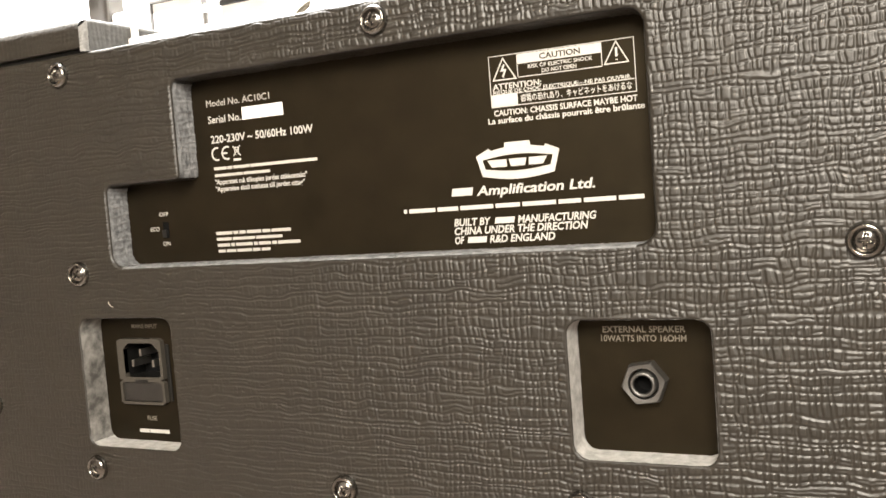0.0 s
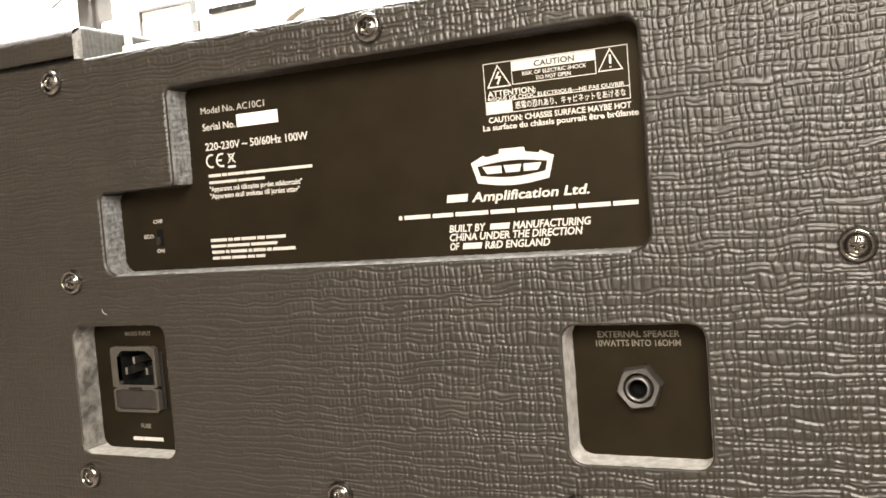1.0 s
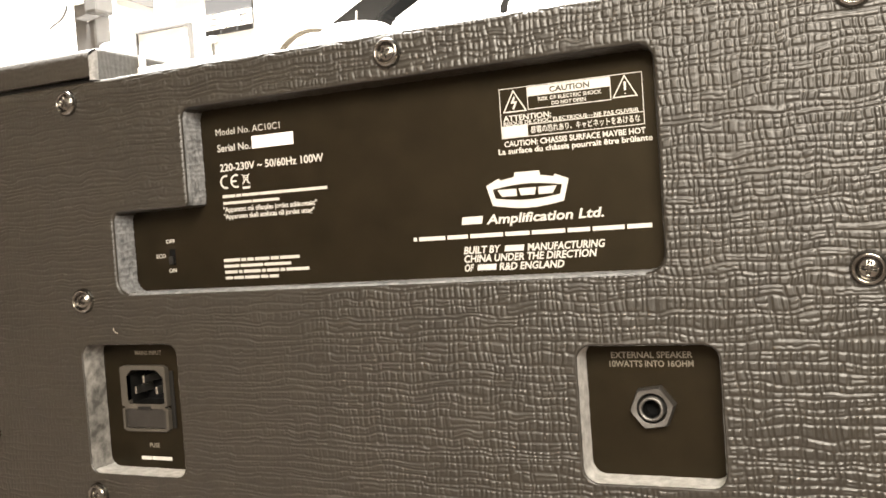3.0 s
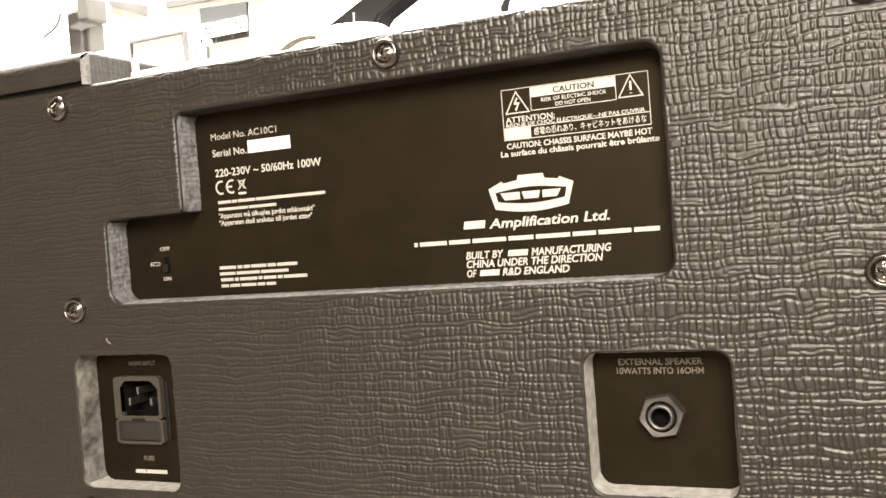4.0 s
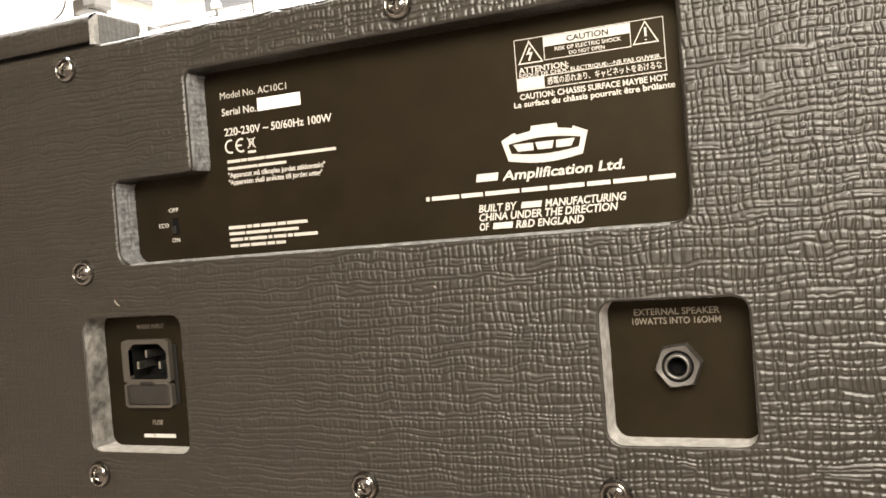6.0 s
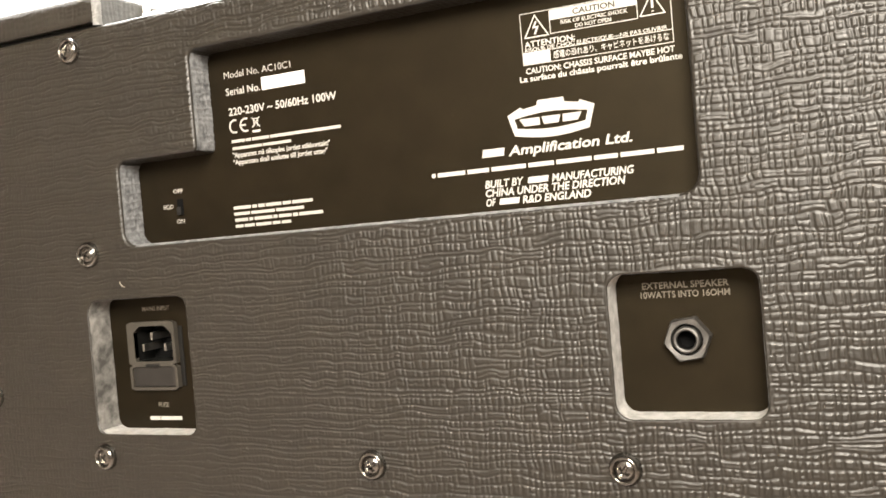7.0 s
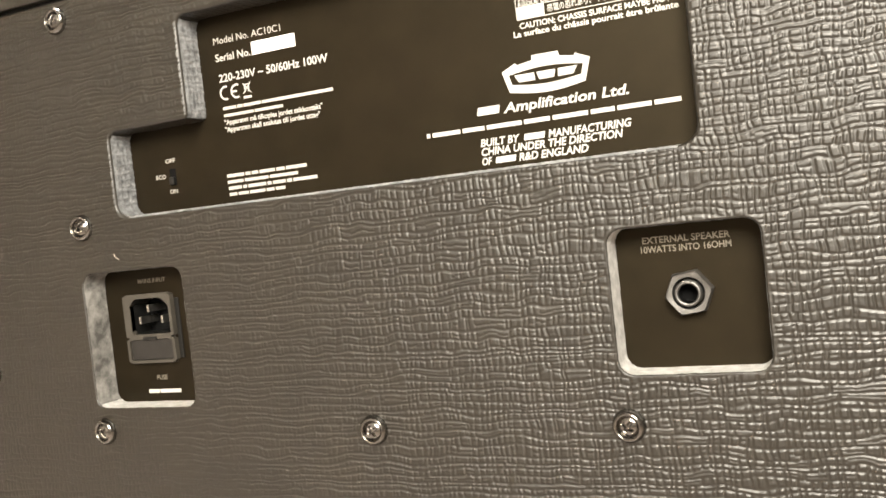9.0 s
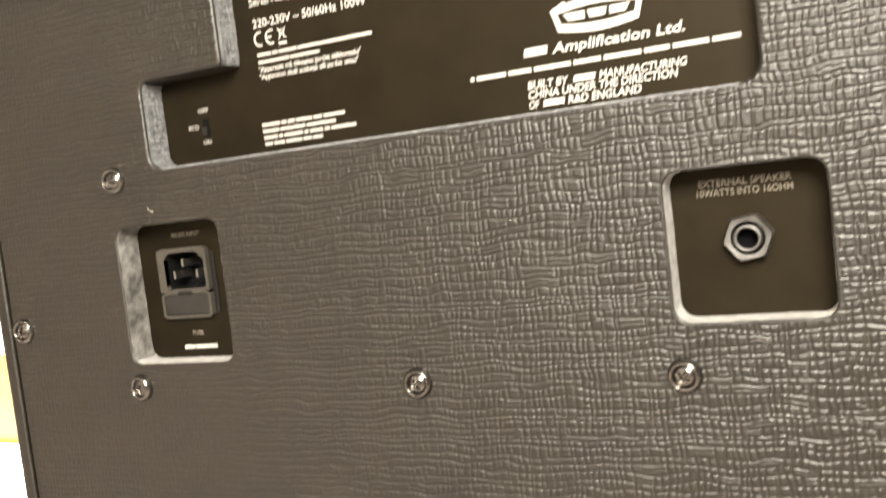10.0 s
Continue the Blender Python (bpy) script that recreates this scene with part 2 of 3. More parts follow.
def weave(x, z, seed=3):
    """Relief of the basket-weave vinyl in metres: rows of short upright strands, broken by runs of level ones."""
    rng = np.random.default_rng(seed)
    p, q, depth = 0.0028, 0.0023, 0.00046
    zw = z + 0.0011 * lattice(x, z, 0.014, 0.0065, rng) + 0.00060 * lattice(x, z, 0.0055, 0.004, rng) + 1.0
    xw = x + 0.0009 * lattice(x, z, 0.009, 0.015, rng) + 0.00048 * lattice(x, z, 0.004, 0.004, rng) + 1.0
    nr = int((zw.max() - zw.min()) / (0.8 * p)) + 8
    bounds = zw.min() - 2 * p + np.cumsum(rng.choice((0.62, 0.85, 1.0, 1.2, 1.42), nr, p=(0.18, 0.2, 0.27, 0.2, 0.15))) * p
    row = np.clip(np.searchsorted(bounds, zw.ravel()) - 1, 1, nr - 3).reshape(zw.shape)
    c0 = int(xw.min() / q) - 1
    nc = int(xw.max() / q) - c0 + 3
    drift = np.cumsum(rng.uniform(-0.16, 0.16, (nr, nc)), axis=0)
    drift -= np.round(drift)
    cols = (np.arange(nc) + c0) * q + 0.62 * q * drift + rng.uniform(-0.12, 0.12, (nr, nc)) * q
    cols.sort(axis=1)
    col = np.clip(np.floor(xw / q).astype(int) - c0, 2, nc - 4)
    for _ in range(3):
        col = np.where(xw < cols[row, col], col - 1, col)
        col = np.where(xw >= cols[row, np.minimum(col + 1, nc - 1)], col + 1, col)
        col = np.clip(col, 1, nc - 3)
    left, right = xw - cols[row, col], cols[row, col + 1] - xw
    low, high = zw - bounds[row], bounds[row + 1] - zw
    tall = low + high
    # runs of level strands along each row
    level = np.zeros((nr, nc), bool)
    chance = rng.random((nr, nc))
    for c in range(1, nc):
        level[:, c] = chance[:, c] < np.where(level[:, c - 1], 0.58, 0.09)
    joined = level & np.roll(level, 1, axis=1)
    run_out = np.clip((cols - 1.0 + 0.13) / 0.22, 0.34, 1)  # upright marks flattened towards one side to fit the camera's view
    gv = np.where(joined, 0.10, np.where(rng.random((nr, nc)) < 0.10, 0.3, rng.uniform(0.80, 1.0, (nr, nc)))) * run_out
    gh = np.where(rng.random((nr, nc)) < 0.14, 0.35, rng.uniform(0.78, 0.98, (nr, nc)))
    dip = lambda d, k: np.exp(-(np.abs(d) / k) ** 3.6)
    mid = np.where(level, rng.uniform(0.5, 0.9, (nr, nc)), np.where(rng.random((nr, nc)) < 0.35, rng.uniform(0.15, 0.40, (nr, nc)), 0.0))[row, col]
    mid = mid * np.clip(tall / p - 0.75, 0, 1) ** 0.5
    centre = (low / tall - rng.uniform(0.40, 0.60, (nr, nc))[row, col]) * tall
    keep = (1 - gv[row, col] * dip(left, 0.00048)) * (1 - gv[row, col + 1] * dip(right, 0.00048))
    keep *= (1 - gh[row, col] * dip(low, 0.00048)) * (1 - gh[row + 1, col] * dip(high, 0.00048))
    keep *= 1 - mid * dip(centre, 0.00034)
    lift = 0.10 * lattice(x, z, 0.0034, 0.0028, rng) + 0.08 * lattice(x, z, 0.0009, 0.0010, rng)
    return depth * (lift * keep + keep - 1)


def outline_distance(x, z, outline):
    """Signed distance to a closed outline (inside: minus) and the nearest place on it."""
    p = np.array([tuple(q) for q in outline])
    best = np.full(x.shape, 1e9)
    bx, bz = x.copy(), z.copy()
    inside = np.zeros(x.shape, bool)
    for (ax, az), (cx, cz) in zip(p, np.roll(p, -1, axis=0)):
        dx, dz = cx - ax, cz - az
        k = np.clip(((x - ax) * dx + (z - az) * dz) / max(dx * dx + dz * dz, 1e-18), 0, 1)
        nx, nz = ax + k * dx, az + k * dz
        d = np.hypot(x - nx, z - nz)
        near = d < best
        best = np.where(near, d, best)
        bx, bz = np.where(near, nx, bx), np.where(near, nz, bz)
        if abs(dz) > 1e-12:
            inside ^= ((az > z) != (cz > z)) & (x < ax + (z - az) * dx / dz)
    return np.where(inside, -best, best), bx, bz


def covered_sheet(name, x0, x1, z0, z1, cell, openings, parent, edge=0.0022, label=""):
    """A vinyl-covered board face in the plane y = 0, with its relief, rolled edges and openings."""
    nx, nz = int((x1 - x0) / cell) + 1, int((z1 - z0) / cell) + 1
    x, z = np.meshgrid(np.linspace(x0, x1, nx), np.linspace(z0, z1, nz))
    relief = weave(x, z)
    drop = np.zeros(x.shape)
    gone = np.zeros(x.shape, bool)
    for outline, roll in openings:
        p = np.array([tuple(q) for q in outline])
        pick = (x > p[:, 0].min() - 0.006) & (x < p[:, 0].max() + 0.006) & (z > p[:, 1].min() - 0.006) & (z < p[:, 1].max() + 0.006)
        d, bx, bz = outline_distance(x[pick], z[pick], outline)
        snap = np.abs(d) < 0.55 * cell
        xs, zs = x[pick], z[pick]
        xs[snap], zs[snap] = bx[snap], bz[snap]
        x[pick], z[pick] = xs, zs
        d = np.where(snap, 0, d)
        k = np.clip(roll - np.maximum(d, 0), 0, roll)
        drop[pick] = np.maximum(drop[pick], roll - np.sqrt(np.maximum(roll * roll - k * k, 0)))
        gone[pick] |= d < 1e-9
        relief[pick] *= np.clip(d / 0.0022, 0, 1)
    side = np.minimum(x - x0, np.minimum(x1 - x, z1 - z))
    k = np.clip(edge - side, 0, edge)
    drop = np.maximum(drop, edge - np.sqrt(np.maximum(edge * edge - k * k, 0)))
    relief *= 0.25 + 0.75 * np.clip(side / 0.002, 0, 1)
    y = drop - relief
    idx = np.arange(nx * nz).reshape(nz, nx)
    quads = np.stack([idx[:-1, :-1], idx[:-1, 1:], idx[1:, 1:], idx[1:, :-1]], -1).reshape(-1, 4)
    quads = quads[~gone.ravel()[quads].all(axis=1)]
    me = bpy.data.meshes.new(name)
    me.vertices.add(nx * nz)
    me.vertices.foreach_set("co", np.stack([x, y, z], -1).astype(np.float32).ravel())
    me.loops.add(quads.size)
    me.loops.foreach_set("vertex_index", quads.astype(np.int32).ravel())
    me.polygons.add(len(quads))
    me.polygons.foreach_set("loop_start", np.arange(0, quads.size, 4, dtype=np.int32))
    me.update(calc_edges=True)
    me.shade_smooth()
    me.materials.append(TOLEX)
    ob = new(name, me)
    ob.parent = parent
    return tagged(ob, label)


def covered_strip(name, profile, place, length, parent, cell=0.0005, seed=5, label="", flip=False, closed=False, mat=None, relief=0.5, across=False):
    """Vinyl over a profile (rows of a, b), drawn out along a length: place(a, b, l) gives the point."""
    p = np.array([tuple(q) for q in profile] + ([tuple(profile[0])] if closed else []))
    run = np.concatenate([[0], np.cumsum(np.hypot(*np.diff(p, axis=0).T))])
    ns, nl = max(3, int(run[-1] / cell) + 1), max(2, int((length[1] - length[0]) / cell) + 1)
    sv = np.linspace(0, run[-1], ns)
    a, b = np.interp(sv, run, p[:, 0]), np.interp(sv, run, p[:, 1])
    da, db = np.gradient(a), np.gradient(b)
    m = np.hypot(da, db)
    na, nb = (db / m, -da / m) if not flip else (-db / m, da / m)
    L, S = np.meshgrid(np.linspace(*length, nl), sv, indexing="ij")
    h = relief * (weave(L, S, seed) if across else weave(S, L, seed)) * np.clip((L - length[0]) / 0.002, 0, 1)
    A, B = a[None, :] + na[None, :] * h, b[None, :] + nb[None, :] * h
    co = np.stack(np.broadcast_arrays(*place(A, B, L)), -1)
    idx = np.arange(ns * nl).reshape(nl, ns)
    quads = np.stack([idx[:-1, :-1], idx[:-1, 1:], idx[1:, 1:], idx[1:, :-1]], -1).reshape(-1, 4)
    me = bpy.data.meshes.new(name)
    me.vertices.add(ns * nl)
    me.vertices.foreach_set("co", co.astype(np.float32).ravel())
    me.loops.add(quads.size)
    me.loops.foreach_set("vertex_index", quads.astype(np.int32).ravel())
    me.polygons.add(len(quads))
    me.polygons.foreach_set("loop_start", np.arange(0, quads.size, 4, dtype=np.int32))
    me.update(calc_edges=True)
    me.shade_smooth()
    me.materials.append(mat or TOLEX)
    ob = new(name, me)
    ob.parent = parent
    return tagged(ob, label)


def quarter(ca, cb, r, a0, a1, n=8):
    return [(ca + r * math.cos(radians(a0 + (a1 - a0) * k / n)), cb + r * math.sin(radians(a0 + (a1 - a0) * k / n))) for k in range(n + 1)]


CELL = 0.00031
panel = covered_sheet("back_panel", -PX, 0.186, 0.155, PTOP, CELL, OPENINGS, amp, label="back panel in black basket-weave vinyl")
part("panel_end", box(0.186, PX, 0.0005, DEEP, PBOT, PTOP, 0.0015), TOLEX, amp)
part("panel_foot", box(-PX, 0.186, 0.0005, DEEP, PBOT, 0.155), TOLEX, amp)

# lining of the openings
def inward(a, b, l):
    return a, l, b


def over_lip(a, b, l):
    """The bright lower lip: the pale lit lining goes on over the rolled front edge."""
    k = np.clip(0.0018 - l, 0, 0.0017)
    return a, l - 0.00028 * np.clip((0.0019 - l) / 0.0005, 0, 1), b - 0.0018 + np.sqrt(0.0018 ** 2 - k * k)


# light is put into the pale tone of the sides and lower edge
LIT_LINING = "pale lit vinyl wrapped round the large opening"
for run, mat, place, start, label in ((BIG[3:14], TOLEX, inward, 0.0014, "black vinyl wrapped under the upper edge"), (BIG[13:21], LIT_VINYL, inward, 0.0014, LIT_LINING), (BIG[20:22], LIT_VINYL, over_lip, 0.0003, "lower edge of the large opening, painted pale as lit from above"), (BIG[21:32], LIT_VINYL, inward, 0.0014, LIT_LINING), (BIG[31:39], TOLEX, inward, 0.0014, "black vinyl wrapped under the step"), (BIG[38:] + BIG[:4], LIT_VINYL, inward, 0.0014, "pale lit vinyl on the inner side wall")):
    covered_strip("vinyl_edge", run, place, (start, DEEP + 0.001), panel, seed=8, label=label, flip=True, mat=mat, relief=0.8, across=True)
part("board_edge", ring_wall(SPK, (0.0006, 0.003, 0.006, 0.010, DEEP + 0.001), 0.00022), BARE, panel, "pale bare board edge of the socket opening")
# same board all round: the lit lower face takes the paler tone
part("board_edge", ring_wall(MAINS[24:] + MAINS[:18], (0.0006, 0.003, 0.006, 0.010, DEEP + 0.001), 0.00025, True), BARE_SHADED, panel, "stained board edge of the mains opening, shade mixed into its grey")
part("board_edge", ring_wall(MAINS[17:25], (0.0006, 0.003, 0.006, 0.010, DEEP + 0.001), 0.00025, True), BARE, panel, "lower board edge of the mains opening, pale as lit from above")

# cabinet shell
def end_rounding(l):
    """How far the upper end of the cheek is rounded down at a depth l."""
    k = np.clip(0.0055 - l, 0, 0.0055)
    return (0.0060 - np.sqrt(0.0060 ** 2 - k * k)) / 0.015


for s in (-1, 1):
    prof = [(s * 0.2458, 0.006), *[(s * (0.2468 - 0.0010 * math.cos(radians(t))), 0.0005 - 0.0010 * math.sin(radians(t))) for t in (0, 30, 60, 90)]]
    prof += [(s * (0.2500 + 0.0050 * math.sin(radians(t))), 0.0045 - 0.0050 * math.cos(radians(t))) for t in range(0, 91, 10)] + [(s * 0.2550, 0.040)]
    covered_strip("side_edge", prof, lambda a, b, l: (a, b, l), (0.015, 0.4170), amp, 0.0006 if s < 0 else 0.002, 6, flip=s > 0)
    a, b = sorted((s * 0.2458, s * 0.2548))
    part("side", box(a, b, 0.0400, 0.250, 0.012, 0.4170, 0.001), TOLEX, amp)
    a, b = sorted((s * 0.1533, s * 0.2548))
    top = [(0.006, 0.4078), *quarter(0.0012, 0.4090, 0.0014, 300, 180, 5), *quarter(0.0044, 0.4164, 0.0046, 180, 90, 6), (0.060, 0.4210)]
    covered_strip("top_edge", top, lambda a, b, l: (l, a, b), (a, b), amp, 0.0006 if s < 0 else 0.002, 7, flip=True)
    turn = [(s * (0.1533 - 0.0030 * math.sin(radians(t))), 0.0028 - 0.0030 * math.cos(radians(t))) for t in range(0, 91, 9)]
    covered_strip("top_corner", turn, lambda a, b, l: (a, b, l - (l - 0.4060) * end_rounding(b)), (0.4060, 0.4208), amp, 0.0005 if s < 0 else 0.002, 11, flip=s > 0, mat=LIT_CORNER)
    covered_strip("top_end", [(0.4060, 0.0), (0.4194, 0.0), (0.4205, -0.0003), (0.4211, -0.0010), (0.4213, -0.0030)], lambda a, b, l: (s * 0.1503 - s * b, l, a - (a - 0.4060) * end_rounding(l)), (0.0028, 0.075), amp, 0.0006 if s < 0 else 0.002, 9, flip=s < 0, mat=LIT_END)
    a, b = sorted((s * 0.1525, s * 0.2548))
    part("top_board", box(a, b, 0.0060, 0.250, 0.4078, 0.4196, 0.001), TOLEX, amp)
    part("piping", box(s * 0.1494 - 0.0010, s * 0.1494 + 0.0010, 0.0292, 0.0332, 0.4080, 0.4209, 0.0009), PIPING, amp, "white piping")
part("front", box(-0.2488, 0.2488, 0.235, 0.250, 0.020, 0.4070, 0.002), BLACK_PLASTIC, amp)
part("bottom", box(-0.2488, 0.2488, 0.016, 0.234, 0.012, 0.028), TOLEX, amp)
part("trim_strip", box(-0.1385, -0.0820, 0.0150, 0.0175, 0.398, 0.4114, 0.0005), PIPING, amp, "white trim strip behind the panel top")
for sx in (-1, 1):
    for y in (0.03, 0.22):
        ob = part("foot", lathe(((0.0, 0.0), (0.014, 0.0), (0.016, 0.012), (0.0, 0.012)), 20), BLACK_PLASTIC, amp)
        ob.matrix_basis = pose(sx * 0.22, y, 0.0, 90)

# added blocks that stop light leaking through the joints behind the panel
part("leak_stop", box(-0.2450, 0.1860, 0.0030, DEEP, 0.4005, 0.4046), BLACK_PLASTIC, amp)
part("joint_leak_stop", box(-0.2450, -0.1520, 0.0045, 0.0600, 0.4000, 0.4100), BLACK_PLASTIC, amp)
part("joint_leak_stop", box(0.1520, 0.2450, 0.0045, 0.0600, 0.4000, 0.4100), BLACK_PLASTIC, amp)

# chassis plate behind the openings
bm = bmesh.new()
for x0, x1, z0, z1 in ((-0.200, -0.1589, 0.205, 0.400), (-0.1347, 0.170, 0.205, 0.400), (-0.1589, -0.1347, 0.205, 0.2531), (-0.1589, -0.1347, 0.2705, 0.400)):
    add_box(bm, x0, x1, DEEP, DEEP + 0.0015, z0, z1)
plate = part("chassis_plate", bm, PLATE, amp, "black painted steel chassis plate with white print")


def lettering(text, x0, x1, base, cap, mat=None, bold=0.0, slant=0.0, y=DEEP, name="lettering"):
    """One printed line from x0 to x1 on the plate, capitals cap high."""
    cu = bpy.data.curves.new(name, "FONT")
    cu.body, cu.shear, cu.offset = text, slant, bold
    cu.resolution_u = 3
    tmp = new("tmp", cu)
    bpy.context.view_layer.update()
    me = bpy.data.meshes.new_from_object(tmp.evaluated_get(bpy.context.evaluated_depsgraph_get()))
    bpy.data.objects.remove(tmp)
    me.name = name
    v = np.array([p.co[:] for p in me.vertices])
    sx, sz = (x1 - x0) / (v[:, 0].max() - v[:, 0].min()), cap / 0.70
    for p in me.vertices:
        p.co = Vector((x0 + (p.co.x - v[:, 0].min()) * sx, y - 0.00012, base + p.co.y * sz))
    me.materials.clear()
    me.materials.append(mat or PRINT)
    ob = new(name, me)
    ob.parent = plate
    return ob


def bars(x0, x1, z0, z1, gaps=(), mat=None, slant=0.0, name="print_bar", y=DEEP, space=0.0005):
    """One line of unreadable print: a bar parted at the given shares of its length."""
    cuts = [0.0, *gaps, 1.0]
    if name == "print_bar":
        z0, z1 = z0 + 0.07 * (z1 - z0), z1 - 0.07 * (z1 - z0)
    bm = bmesh.new()
    for a, b in zip(cuts, cuts[1:]):
        xa, xb = x0 + (x1 - x0) * a + (space / 2 if a else 0), x0 + (x1 - x0) * b - (space / 2 if b < 1 else 0)
        prism([(xa, z0), (xb, z0), (xb + slant * (z1 - z0), z1), (xa + slant * (z1 - z0), z1)], y - 0.00014, y + 0.0001, bm)
    return part(name, bm, mat or PRINT, plate)


def strokes(name, lines, width, mat=None, closed=False, y=DEEP):
    """A printed line drawing: mitred ribbons along open or closed runs of x, z points."""
    bm = bmesh.new()
    for k, run in enumerate(lines):
        run = [Vector(p) for p in run]
        n = len(run)
        rows = []
        for i, p in enumerate(run):
            a = run[i - 1] if i or closed else None
            b = run[(i + 1) % n] if i < n - 1 or closed else None
            d1 = (p - a).normalized() if a else (b - p).normalized()
            d2 = (b - p).normalized() if b else d1
            n1, n2 = Vector((-d1.y, d1.x)), Vector((-d2.y, d2.x))
            m = (n1 + n2).normalized()
            m *= width / 2 / max(0.35, m.dot(n1))
            depth = y - 0.00014 - 0.00003 * k
            rows.append((bm.verts.new((p.x + m.x, depth, p.y + m.y)), bm.verts.new((p.x - m.x, depth, p.y - m.y))))
        pairs = list(zip(rows, rows[1:])) + ([(rows[-1], rows[0])] if closed else [])
        for (a0, a1), (b0, b1) in pairs:
            bm.faces.new((a0, b0, b1, a1))
    bmesh.ops.recalc_face_normals(bm, faces=bm.faces)
    return part(name, bm, mat or PRINT, plate)


def arc(cx, cz, r, a0, a1, n=14):
    return [(cx + r * math.cos(radians(a0 + (a1 - a0) * k / n)), cz + r * math.sin(radians(a0 + (a1 - a0) * k / n))) for k in range(n + 1)]


# model and mains data
# shade of the upper edge is put into this line's dimmer white
lettering("Model No. AC10C1", -0.0953, -0.0612, 0.3751, 0.0029, PRINT_DIM)
lettering("Serial No.", -0.0951, -0.0772, 0.3678, 0.0031, bold=0.010)
part("serial_label", box(-0.0763, -0.0548, DEEP - 0.0002, DEEP + 0.0001, 0.3677, 0.3731), PAPER, plate, "blank white serial sticker")
lettering("220-230V ~ 50/60Hz 100W", -0.0945, -0.0405, 0.3590, 0.0033, bold=0.016)
strokes("ce_mark", [arc(-0.0918, 0.3542, 0.0027, 70, 290), arc(-0.0862, 0.3542, 0.0027, 65, 295), [(-0.0888, 0.3542), (-0.0860, 0.3542)]], 0.0008)
strokes("bin_mark", [[(-0.0829, 0.3569), (-0.0789, 0.3525)], [(-0.0789, 0.3569), (-0.0829, 0.3525)], [(-0.0824, 0.3562), (-0.0794, 0.3562)], [(-0.0821, 0.3562), (-0.0817, 0.3530)], [(-0.0797, 0.3562), (-0.0801, 0.3530)]], 0.00045)
bars(-0.0830, -0.0790, 0.3504, 0.3514, name="bin_bar")
bars(-0.0942, -0.0397, 0.3470, 0.3485, (0.13, 0.19, 0.36), PRINT_DIM)
bars(-0.0941, -0.0642, 0.3440, 0.3454, (0.52,), PRINT_DIM)
lettering("\"Apparatet må tilkoples jordet stikkontakt\"", -0.0943, -0.0454, 0.3408, 0.0021, bold=0.020)
lettering("\"Apparaten skall anslutas till jordet uttag\"", -0.0943, -0.0469, 0.3377, 0.0021, bold=0.020)
lettering("OFF", -0.1284, -0.1230, 0.3285, 0.0018, PRINT_DIM, bold=0.012)
lettering("ECO", -0.1345, -0.1290, 0.3219, 0.0018, PRINT_DIM, bold=0.012)
lettering("ON", -0.1277, -0.1234, 0.3150, 0.0018, PRINT_DIM, bold=0.012)
bars(-0.0963, -0.0561, 0.3183, 0.3199, (0.23, 0.31, 0.41, 0.62, 0.74), PRINT_DIM, space=0.0007)
bars(-0.0963, -0.0607, 0.3157, 0.3172, (0.24, 0.60), PRINT_DIM, space=0.0007)
bars(-0.0961, -0.0516, 0.3130, 0.3146, (0.16, 0.22, 0.44, 0.50, 0.66, 0.73), PRINT_DIM, space=0.0007)
bars(-0.0960, -0.0676, 0.3104, 0.3119, (0.15, 0.36, 0.66, 0.82), PRINT_DIM, space=0.0007)

# caution panel
B0, B1, BT, BB = 0.0406, 0.0960, 0.3792, 0.3602
strokes("caution_frame", [[(B0, BT), (B1, BT), (B1, BB), (B0, BB)]], 0.00028, closed=True)
strokes("caution_rule", [[(B0, 0.3647), (B1, 0.3647)], [(0.0520, 0.3704), (0.0842, 0.3704)], [(0.0842, 0.3704), (0.0842, 0.3788)], [(0.0520, 0.3788), (0.0520, 0.3704)]], 0.00028)
bars(0.0520, 0.0842, 0.3753, 0.3789, name="caution_band")
lettering("CAUTION", 0.0608, 0.0764, 0.3760, 0.0021, PLATE, 0.022, y=DEEP - 0.0001)
lettering("RISK OF ELECTRIC SHOCK", 0.0561, 0.0808, 0.3732, 0.0014, bold=0.015)
lettering("DO NOT OPEN", 0.0614, 0.0747, 0.3711, 0.0014, bold=0.015)
strokes("warning_triangle", [[(0.0420, 0.3702), (0.0511, 0.3702), (0.0463, 0.3781)]], 0.00045, closed=True)
strokes("bolt_mark", [[(0.0467, 0.3758), (0.0456, 0.3737), (0.0471, 0.3737), (0.0459, 0.3711)]], 0.0007)
strokes("warning_triangle", [[(0.0851, 0.3709), (0.0938, 0.3709), (0.0896, 0.3785)]], 0.00040, closed=True)
strokes("exclamation_mark", [[(0.0896, 0.3764), (0.0896, 0.3732)], [(0.0896, 0.3722), (0.0896, 0.3719)]], 0.0008)
lettering("ATTENTION:", 0.0416, 0.0609, 0.3667, 0.0021, bold=0.018)
lettering("RISQUE DE CHOC ELECTRIQUE\u2014NE PAS OUVRIR", 0.0416, 0.0942, 0.3650, 0.0014, bold=0.015)
bars(B0, 0.0512, BB, 0.3646, name="caution_cell")
lettering("\u611f\u96fb\u306e\u6050\u308c\u3042\u308a\u3001\u30ad\u30e3\u30d3\u30cd\u30c3\u30c8\u3092\u3042\u3051\u308b\u306a", 0.0524, 0.0945, 0.3614, 0.0021, bold=0.008)
lettering("CAUTION: CHASSIS SURFACE MAYBE HOT", 0.0413, 0.0962, 0.3569, 0.0021, bold=0.022)
lettering("La surface du châssis pourrait être brûlante", 0.0387, 0.0986, 0.3541, 0.0021, bold=0.022)

